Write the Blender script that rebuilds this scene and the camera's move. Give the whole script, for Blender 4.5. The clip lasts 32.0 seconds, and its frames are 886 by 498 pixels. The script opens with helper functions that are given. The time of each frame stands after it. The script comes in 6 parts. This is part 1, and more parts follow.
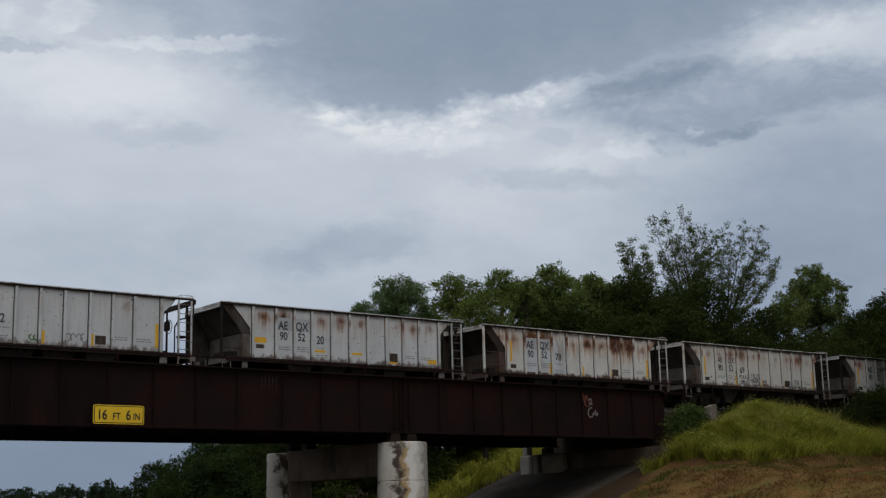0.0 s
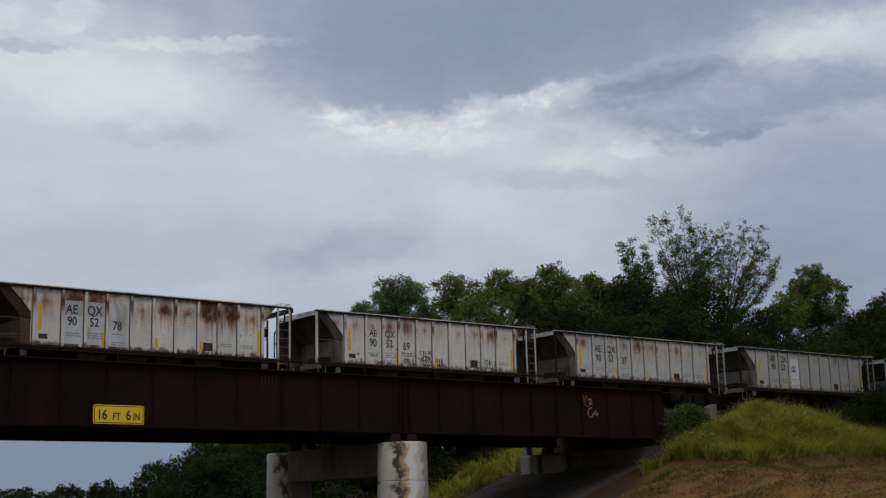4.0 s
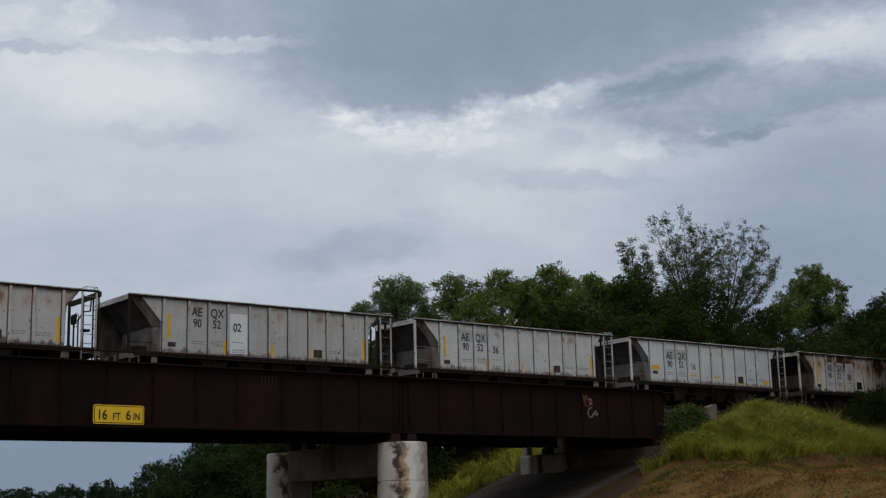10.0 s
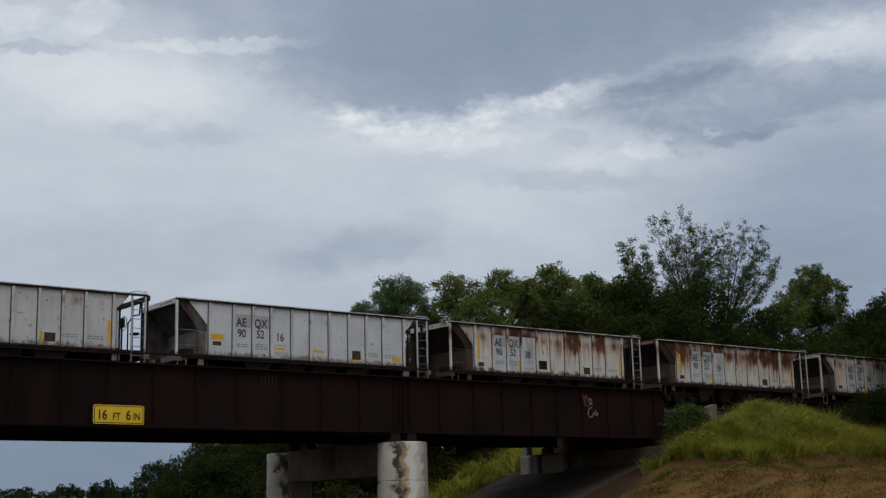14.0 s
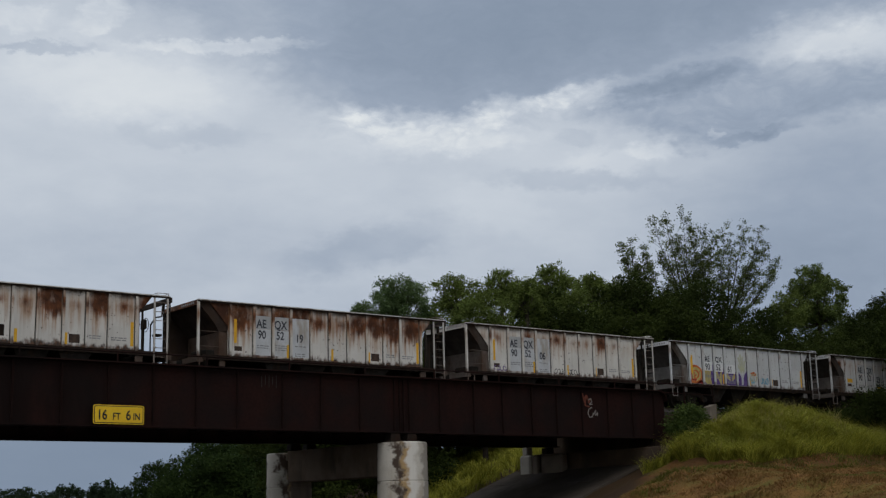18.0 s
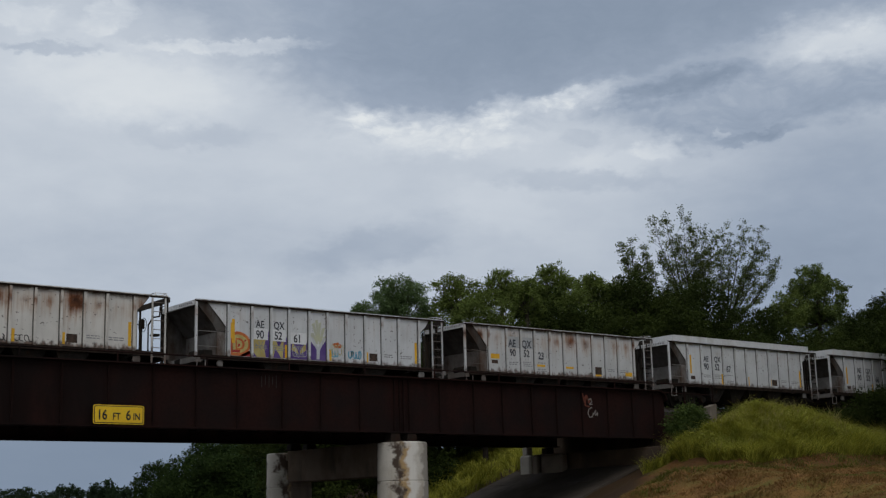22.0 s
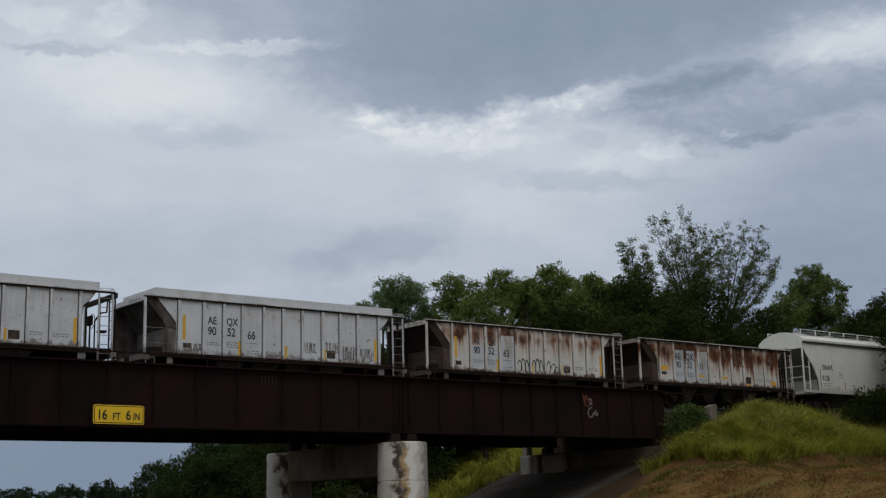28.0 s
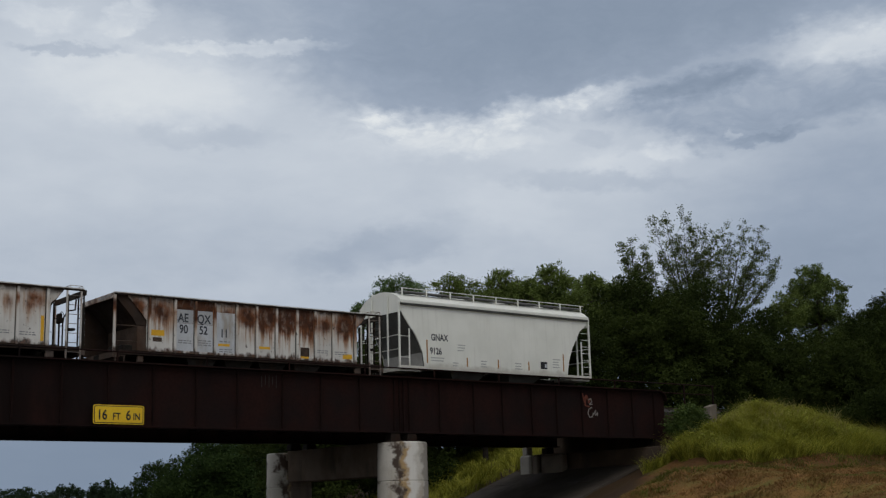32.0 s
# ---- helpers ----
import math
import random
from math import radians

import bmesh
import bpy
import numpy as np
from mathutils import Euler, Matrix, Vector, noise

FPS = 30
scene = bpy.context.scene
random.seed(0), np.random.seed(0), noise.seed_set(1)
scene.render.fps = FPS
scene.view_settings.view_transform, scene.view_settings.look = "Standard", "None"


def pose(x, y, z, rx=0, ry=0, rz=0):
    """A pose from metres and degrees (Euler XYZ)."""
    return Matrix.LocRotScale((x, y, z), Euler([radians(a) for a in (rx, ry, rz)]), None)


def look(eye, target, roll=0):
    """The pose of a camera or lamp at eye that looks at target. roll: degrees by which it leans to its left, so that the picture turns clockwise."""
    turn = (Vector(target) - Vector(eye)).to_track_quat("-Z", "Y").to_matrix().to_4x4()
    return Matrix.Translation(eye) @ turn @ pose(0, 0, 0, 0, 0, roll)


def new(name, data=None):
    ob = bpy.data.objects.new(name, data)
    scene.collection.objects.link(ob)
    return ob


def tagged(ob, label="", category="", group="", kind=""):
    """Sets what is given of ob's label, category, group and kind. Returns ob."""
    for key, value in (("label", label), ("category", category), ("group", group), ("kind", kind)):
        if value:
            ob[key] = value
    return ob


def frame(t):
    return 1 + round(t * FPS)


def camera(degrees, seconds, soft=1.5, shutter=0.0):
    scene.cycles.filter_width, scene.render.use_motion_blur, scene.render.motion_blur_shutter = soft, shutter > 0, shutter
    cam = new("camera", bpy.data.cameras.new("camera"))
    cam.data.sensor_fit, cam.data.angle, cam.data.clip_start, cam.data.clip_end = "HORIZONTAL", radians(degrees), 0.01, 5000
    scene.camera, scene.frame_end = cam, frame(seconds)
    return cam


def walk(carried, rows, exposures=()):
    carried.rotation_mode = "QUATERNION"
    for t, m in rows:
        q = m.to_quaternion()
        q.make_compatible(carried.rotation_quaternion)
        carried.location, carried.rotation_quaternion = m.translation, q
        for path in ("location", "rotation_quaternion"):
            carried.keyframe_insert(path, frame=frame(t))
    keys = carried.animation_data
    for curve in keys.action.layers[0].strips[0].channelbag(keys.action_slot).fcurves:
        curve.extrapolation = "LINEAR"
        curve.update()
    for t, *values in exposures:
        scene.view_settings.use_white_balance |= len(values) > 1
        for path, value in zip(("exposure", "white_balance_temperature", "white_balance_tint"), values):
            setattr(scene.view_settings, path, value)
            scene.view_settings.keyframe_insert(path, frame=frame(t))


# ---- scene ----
# One plan: X runs along the track, Y across it, z = 0 is the road under the bridge.
EYE = Vector((0.0, 0.0, 1.8))
AIM = Vector((0.604137, 0.772070, 0.197297))
RIGHT = Vector((0.7906, -0.6124, 0.0))
cam = camera(37.1, 32.0, soft=1.3)
walk(cam, [(0.0, look(EYE, EYE + AIM * 50, -1.43)), (32.0, look(EYE, EYE + AIM * 50, -1.43))],
     exposures=[(0.0, 0.0), (32.0, 0.0)])

# ---- world, sun ----
world = bpy.data.worlds.new("overcast_sky")
scene.world = world
world.use_nodes = True
wn, wl = world.node_tree.nodes, world.node_tree.links
wn.clear()
w_out = wn.new("ShaderNodeOutputWorld")
w_bg = wn.new("ShaderNodeBackground")
w_sky = wn.new("ShaderNodeTexSky")
w_sky.sky_type, w_sky.sun_disc = "NISHITA", False
SUN_EL, SUN_AZ = radians(58), radians(215)
w_sky.sun_elevation, w_sky.sun_rotation = SUN_EL, SUN_AZ
w_mix = wn.new("ShaderNodeMix")
w_mix.data_type = "RGBA"
w_mix.inputs[0].default_value = 0.85
w_mix.inputs[7].default_value = (6.95, 7.3, 7.8, 1)
wl.new(w_sky.outputs[0], w_mix.inputs[6])
wl.new(w_mix.outputs[2], w_bg.inputs[0])
w_bg.inputs[1].default_value = 0.07
wl.new(w_bg.outputs[0], w_out.inputs[0])
sun = new("sun", bpy.data.lights.new("sun", "SUN"))
sun.data.energy, sun.data.angle, sun.data.color = 0.9, radians(40), (1.0, 0.97, 0.93)
sun_way = Vector((math.cos(SUN_EL) * math.sin(SUN_AZ), math.cos(SUN_EL) * math.cos(SUN_AZ), math.sin(SUN_EL)))
sun.matrix_world = look(sun_way * 200, (0, 0, 0))

# ---- small helpers ----
PITCH = 13.1            # coupled length of one car
RAIL = 6.8              # top of rail
MID = 46.45             # centre line of the track


class Shape:
    """Collects vertices and faces, and gives them as one mesh."""

    def __init__(self):
        self.v, self.f, self.s = [], [], False

    def add(self, verts, faces):
        n = len(self.v)
        self.v.extend(tuple(p) for p in verts)
        self.f.extend(tuple(i + n for i in q) for q in faces)
        return self

    def box(self, x0, x1, y0, y1, z0, z1):
        v = [(x, y, z) for x in (x0, x1) for y in (y0, y1) for z in (z0, z1)]
        return self.add(v, [(0, 1, 3, 2), (4, 6, 7, 5), (0, 4, 5, 1), (2, 3, 7, 6), (0, 2, 6, 4), (1, 5, 7, 3)])

    def cbox(self, x0, x1, y0, y1, z0, z1, c=0.01):
        """A box with its edges chamfered."""
        bm = bmesh.new()
        v = [bm.verts.new((x, y, z)) for x in (x0, x1) for y in (y0, y1) for z in (z0, z1)]
        for q in [(0, 1, 3, 2), (4, 6, 7, 5), (0, 4, 5, 1), (2, 3, 7, 6), (0, 2, 6, 4), (1, 5, 7, 3)]:
            bm.faces.new([v[i] for i in q])
        bmesh.ops.bevel(bm, geom=list(bm.edges), offset=c, segments=1, affect="EDGES")
        bm.verts.index_update()
        self.add([p.co[:] for p in bm.verts], [[p.index for p in q.verts] for q in bm.faces])
        bm.free()
        return self

    def tube(self, a, b, r, n=8, r2=None, cap=True):
        a, b = Vector(a), Vector(b)
        r2 = r if r2 is None else r2
        q = (b - a).to_track_quat("Z", "Y")
        ring = [q @ Vector((math.cos(2 * math.pi * i / n), math.sin(2 * math.pi * i / n), 0)) for i in range(n)]
        v = [a + p * r for p in ring] + [b + p * r2 for p in ring]
        f = [(i, (i + 1) % n, n + (i + 1) % n, n + i) for i in range(n)]
        if cap:
            f += [tuple(range(n - 1, -1, -1)), tuple(range(n, 2 * n))]
        return self.add(v, f)

    def path(self, pts, r, n=6):
        for a, b in zip(pts, pts[1:]):
            self.tube(a, b, r, n)
        return self

    def prism(self, pts, y0, y1):
        """An outline in x and z, drawn out along y."""
        n = len(pts)
        v = [(x, y0, z) for x, z in pts] + [(x, y1, z) for x, z in pts]
        f = [(i, (i + 1) % n, n + (i + 1) % n, n + i) for i in range(n)]
        return self.add(v, f + [tuple(range(n - 1, -1, -1)), tuple(range(n, 2 * n))])

    def prism_x(self, pts, x0, x1):
        """An outline in y and z, drawn out along x."""
        n = len(pts)
        v = [(x0, y, z) for y, z in pts] + [(x1, y, z) for y, z in pts]
        f = [(i, (i + 1) % n, n + (i + 1) % n, n + i) for i in range(n)]
        return self.add(v, f + [tuple(range(n - 1, -1, -1)), tuple(range(n, 2 * n))])

    def mesh(self, name, smooth=False):
        me = bpy.data.meshes.new(name)
        me.from_pydata(self.v, [], self.f)
        bm = bmesh.new()
        bm.from_mesh(me)
        bmesh.ops.recalc_face_normals(bm, faces=bm.faces)
        bm.to_mesh(me)
        bm.free()
        if smooth:
            me.shade_smooth()
        return me


def leaf_mesh(name, v, f):
    me = bpy.data.meshes.new(name)
    me.from_pydata(v, [], f)
    return me


def part(name, me, material, parent=None, label="", at=None):
    """One mesh object under a thing or a part; the material sits on the object, so that meshes can be shared."""
    if isinstance(me, Shape):
        me = me.mesh(name)
    ob = new(name, me)
    if not me.materials:
        me.materials.append(None)
    ob.material_slots[0].link = "OBJECT"
    ob.material_slots[0].material = material
    if parent is not None:
        ob.parent = parent
    if at is not None:
        ob.matrix_basis = at
    if label:
        tagged(ob, label)
    return ob


def thing(name, label, category, at=None, group="", kind=""):
    ob = new(name)
    ob.empty_display_size = 0.3
    if at is not None:
        ob.matrix_basis = at
    return tagged(ob, label, category, group, kind)


MESHES = {}


def shared(key, build, smooth=False):
    if key not in MESHES:
        MESHES[key] = build().mesh(key, smooth)
    return MESHES[key]


def lettering(text, size):
    """Flat raised letters in the built-in font, standing in the x-z plane, facing -y, from their lower left corner."""
    key = ("text", text, size)
    if key not in MESHES:
        cu = bpy.data.curves.new("letters", "FONT")
        cu.body, cu.size, cu.extrude, cu.offset = text, size, 0.003, 0.020 * size
        ob = new("letters", cu)
        me = bpy.data.meshes.new_from_object(ob.evaluated_get(bpy.context.evaluated_depsgraph_get()))
        bpy.data.objects.remove(ob)
        me.transform(Matrix.Rotation(radians(90), 4, "X") @ Matrix.Diagonal((0.80, 1, 1, 1)))
        MESHES[key] = me
    return MESHES[key]


# ---- materials ----
class Nodes:
    """A node material in short calls."""

    def __init__(self, name):
        self.m = bpy.data.materials.new(name)
        self.m.use_nodes = True
        self.t = self.m.node_tree
        self.bsdf = self.t.nodes["Principled BSDF"]
        self.out = self.t.nodes["Material Output"]
        self.co = self.t.nodes.new("ShaderNodeTexCoord").outputs["Object"]

    def node(self, kind, **values):
        n = self.t.nodes.new("ShaderNode" + kind)
        for k, v in values.items():
            if k == "op":
                n.operation = v
            elif k == "blend":
                n.blend_type = v
        return n

    def put(self, value, socket):
        if isinstance(value, (int, float)):
            socket.default_value = value
        elif isinstance(value, tuple):
            socket.default_value = (*value, 1.0) if len(value) == 3 and socket.type == "RGBA" else value
        else:
            self.t.links.new(value, socket)

    def math(self, op, a, b=0.0, clamp=False):
        n = self.node("Math", op=op)
        n.use_clamp = clamp
        self.put(a, n.inputs[0]), self.put(b, n.inputs[1])
        return n.outputs[0]

    def vmath(self, op, a, b=(0.0, 0.0, 0.0)):
        n = self.node("VectorMath", op=op)
        self.put(a, n.inputs[0]), self.put(b, n.inputs[1])
        return n.outputs["Value"] if op in ("DOT_PRODUCT", "LENGTH") else n.outputs[0]

    def noise(self, scale, detail=4.0, rough=0.55, co=None, stretch=None):
        n = self.node("TexNoise")
        co = self.co if co is None else co
        if stretch:
            co = self.vmath("MULTIPLY", co, stretch)
        self.put(co, n.inputs["Vector"])
        n.inputs["Scale"].default_value, n.inputs["Detail"].default_value, n.inputs["Roughness"].default_value = scale, detail, rough
        return n.outputs[0]

    def ramp(self, x, lo, hi, a=0.0, b=1.0):
        n = self.node("MapRange")
        n.interpolation_type = "SMOOTHSTEP"
        self.put(x, n.inputs[0]), self.put(lo, n.inputs[1]), self.put(hi, n.inputs[2]), self.put(a, n.inputs[3]), self.put(b, n.inputs[4])
        return n.outputs[0]

    def mix(self, k, a, b, blend="MIX"):
        n = self.node("Mix")
        n.data_type, n.blend_type = "RGBA", blend
        self.put(k, n.inputs[0]), self.put(a, n.inputs[6]), self.put(b, n.inputs[7])
        return n.outputs[2]

    def bump(self, h, strength=0.3, dist=0.02):
        n = self.node("Bump")
        n.inputs["Strength"].default_value, n.inputs["Distance"].default_value = strength, dist
        self.put(h, n.inputs["Height"])
        self.put(n.outputs[0], self.bsdf.inputs["Normal"])

    def random(self):
        return self.node("ObjectInfo").outputs["Random"]

    def island(self):
        return self.node("NewGeometry").outputs["Random Per Island"]

    def xyz(self, co=None):
        n = self.node("SeparateXYZ")
        self.put(self.co if co is None else co, n.inputs[0])
        return n.outputs

    def done(self, colour, rough=0.7, metal=0.0):
        self.put(colour, self.bsdf.inputs["Base Color"])
        self.put(rough, self.bsdf.inputs["Roughness"])
        self.put(metal, self.bsdf.inputs["Metallic"])
        return self.m


def worn(name, a, b, scale=2.0, rough=0.7, metal=0.0, stain=None, fine=30.0, bump=0.25, dist=0.01, spec=0.3):
    """Two tones in two scales, with stains and a fine relief."""
    n = Nodes(name)
    big = n.ramp(n.noise(scale, 5), 0.32, 0.68)
    small = n.noise(fine, 4)
    c = n.mix(big, a, b)
    c = n.mix(n.ramp(small, 0.35, 0.75, 0.0, 0.35), c, tuple(x * 0.55 for x in a))
    if stain:
        c = n.mix(n.ramp(n.noise(scale * 0.7, 6, 0.65, stretch=(1.0, 1.0, 0.35)), 0.5, 0.68, 0.0, 0.85), c, stain)
    n.bump(small, bump, dist)
    n.bsdf.inputs["Specular IOR Level"].default_value = spec
    return n.done(c, n.ramp(big, 0, 1, max(0.05, rough - 0.1), min(1, rough + 0.1)), metal)


RUST_A, RUST_B = (0.070, 0.025, 0.012), (0.225, 0.080, 0.028)


def car_paint(name, base, rust, grime=0.5, bays=True):
    """Weathered paint of one car: rust blooms high on each panel, runs down in streaks, and eats the lower edge."""
    n = Nodes(name)
    x, y, z = n.xyz()
    rnd = n.random()
    comb = n.node("CombineXYZ")
    for i in range(3):
        n.put(n.math("MULTIPLY", rnd, 37.0 + 11 * i), comb.inputs[i])
    shift = n.vmath("ADD", n.co, comb.outputs[0])
    u = n.math("FRACT", n.math("DIVIDE", n.math("SUBTRACT", x, 1.43), 0.919))
    mid = n.math("SUBTRACT", 1.0, n.math("ABSOLUTE", n.math("SUBTRACT", n.math("MULTIPLY", u, 2.0), 1.0)))
    cloud = n.noise(1.5, 5, 0.55, shift, (1.0, 1.0, 0.8))
    runs = n.noise(1.0, 5, 0.55, shift, (8.0, 8.0, 0.55))
    grit = n.noise(9.0, 6, 0.65, shift)
    # a bloom in the middle of each bay, running out downwards; its size differs from bay to bay
    down = n.math("SUBTRACT", n.math("ADD", 2.70, n.math("MULTIPLY", rnd, 0.2)), z)
    drip = n.math("MULTIPLY", down, n.ramp(runs, 0.34, 0.66, 1.20, 0.80))
    dz = n.math("MAXIMUM", drip, n.math("MULTIPLY", down, -1.15))
    du = n.math("MULTIPLY", n.math("SUBTRACT", 1.0, mid), 0.50 if bays else 0.0)
    dist = n.math("SQRT", n.math("ADD", n.math("MULTIPLY", dz, dz), n.math("MULTIPLY", du, du)))
    level = n.math("SUBTRACT", 0.08 + 0.60 * rust, dist)
    level = n.math("ADD", level, n.math("MULTIPLY", n.math("SUBTRACT", cloud, 0.5), 0.85))
    level = n.math("ADD", level, n.math("MULTIPLY", n.math("SUBTRACT", runs, 0.5), 0.22))
    level = n.math("ADD", level, n.math("MULTIPLY", n.math("SUBTRACT", rnd, 0.5), 0.55))
    level = n.math("ADD", n.math("SUBTRACT", level, 0.24), n.math("MULTIPLY", n.math("SUBTRACT", grit, 0.5), 0.16))
    k = n.ramp(level, -0.13, 0.34, 0.0, min(1.0, 0.6 + rust))
    wash = n.ramp(level, -0.58, 0.12, 0.0, min(0.72, 0.10 + 0.66 * rust))
    foot = n.math("ADD", n.math("MULTIPLY", n.math("SUBTRACT", n.noise(4.0, 5, 0.6, shift, (1.0, 1.0, 0.6)), 0.5), 0.75), n.math("SUBTRACT", 1.35, z))
    low = n.ramp(foot, -0.05, 0.14, 0.0, 0.72 + 0.25 * min(1.0, rust))
    dirt = n.ramp(runs, 0.45, 0.75, 0.0, 0.40 * grime)
    c = n.mix(n.ramp(n.noise(0.9, 4, 0.5, shift), 0.3, 0.7), base, tuple(v * 0.86 for v in base))
    c = n.mix(dirt, c, (0.24, 0.20, 0.16))
    c = n.mix(n.math("MULTIPLY", wash, n.ramp(runs, 0.36, 0.62, 0.30, 1.0)), c, (0.35, 0.185, 0.080))
    rustc = n.mix(n.ramp(n.noise(3.0, 5, 0.6, shift), 0.35, 0.65), RUST_A, RUST_B)
    rustc = n.mix(n.ramp(level, 0.12, 0.55, 0.0, 0.7), rustc, (0.040, 0.016, 0.009))
    c = n.mix(n.math("MULTIPLY", k, n.ramp(n.noise(4.0, 5, 0.6, shift, (1.0, 1.0, 0.5)), 0.30, 0.50, 0.72, 1.0)), c, rustc)
    edge = n.math("MULTIPLY", n.ramp(z, 3.20 - 0.30 * min(1.0, rust), 3.27), n.ramp(n.noise(2.4, 4, 0.6, shift), 0.38, 0.58, 0.0, min(0.9, 0.2 + rust)))
    c = n.mix(edge, c, (0.06, 0.026, 0.015))
    c = n.mix(low, c, n.mix(n.ramp(grit, 0.4, 0.6), (0.030, 0.018, 0.012), (0.11, 0.048, 0.024)))
    spot = n.math("MAXIMUM", n.ramp(n.noise(10.0, 2, 0.5, shift), 0.672, 0.715), n.ramp(n.noise(5.0, 2, 0.5, shift), 0.71, 0.74))
    c = n.mix(n.math("MULTIPLY", spot, 0.72), c, (0.040, 0.026, 0.019))
    n.bump(n.noise(3.0, 3, 0.5, shift), 0.25, 0.03)
    n.bsdf.inputs["Specular IOR Level"].default_value = 0.25
    return n.done(c, n.math("ADD", 0.5, n.math("MULTIPLY", k, 0.35)))


M_GIRDER = worn("girder_rust", (0.0135, 0.0084, 0.0079), (0.0250, 0.0108, 0.0090), 0.5, 0.85, 0.0, (0.0095, 0.0062, 0.0058), 9, 0.3, spec=0.06)
M_STEEL = worn("dark_steel", (0.014, 0.010, 0.008), (0.024, 0.017, 0.013), 1.5, 0.8, 0.0, (0.028, 0.015, 0.010), spec=0.1)
M_FRAME = worn("truck_iron", (0.014, 0.012, 0.010), (0.030, 0.025, 0.020), 3.0, 0.85, 0.0, (0.03, 0.017, 0.010), spec=0.1)
M_RAILTOP = worn("rail_steel", (0.16, 0.14, 0.12), (0.10, 0.07, 0.05), 4.0, 0.4, 0.7)
M_TIE = worn("tie_wood", (0.06, 0.045, 0.035), (0.10, 0.08, 0.06), 3.0, 0.9)
M_CONCRETE = worn("pier_concrete", (0.42, 0.39, 0.34), (0.33, 0.30, 0.26), 0.9, 0.85, 0.0, (0.25, 0.19, 0.13), 22, 0.35)
# These two concretes are darkened in colour for the shade under the deck.
M_CONCRETE_D = worn("shaded_old_concrete", (0.112, 0.080, 0.056), (0.076, 0.054, 0.039), 0.9, 0.92, 0.0, (0.06, 0.045, 0.035), 18, 0.4, spec=0.15)
M_CONCRETE_B = worn("shaded_beam_concrete", (0.150, 0.112, 0.082), (0.100, 0.074, 0.054), 0.9, 0.92, 0.0, (0.06, 0.045, 0.035), 18, 0.4, spec=0.15)
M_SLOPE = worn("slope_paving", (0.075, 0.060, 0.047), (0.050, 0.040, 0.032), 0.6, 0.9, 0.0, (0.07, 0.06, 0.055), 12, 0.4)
M_BALLAST = worn("ballast", (0.042, 0.036, 0.031), (0.024, 0.021, 0.018), 5.0, 0.95, 0.0, None, 9, 0.9, 0.05)
M_ASPHALT = worn("asphalt", (0.055, 0.055, 0.056), (0.042, 0.042, 0.044), 0.5, 0.9, 0.0, (0.03, 0.03, 0.03), 60, 0.3)
M_YELLOW = worn("safety_yellow", (0.80, 0.46, 0.03), (0.72, 0.38, 0.02), 3.0, 0.5)
M_SIGN = worn("sign_yellow", (0.86, 0.56, 0.02), (0.80, 0.50, 0.02), 2.0, 0.45, bump=0.05)
M_BLACK = worn("black_paint", (0.012, 0.012, 0.014), (0.025, 0.025, 0.028), 4.0, 0.6)
M_STENCIL = worn("grey_stencil", (0.20, 0.20, 0.21), (0.32, 0.32, 0.32), 8.0, 0.7)
M_MARK = worn("letter_black", (0.03, 0.034, 0.045), (0.055, 0.058, 0.07), 5.0, 0.7)
M_PLATE = worn("brown_plate", (0.075, 0.045, 0.030), (0.035, 0.025, 0.02), 6.0, 0.8)
M_GREYPATCH = worn("patch_grey", (0.43, 0.44, 0.45), (0.37, 0.38, 0.39), 2.0, 0.65, 0.0, (0.30, 0.27, 0.23))
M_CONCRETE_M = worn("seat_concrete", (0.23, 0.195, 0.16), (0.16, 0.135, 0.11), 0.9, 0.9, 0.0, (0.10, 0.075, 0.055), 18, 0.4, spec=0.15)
M_WHITEPATCH = worn("patch_white", (0.58, 0.60, 0.63), (0.50, 0.52, 0.54), 2.0, 0.6, 0.0, (0.34, 0.30, 0.25))

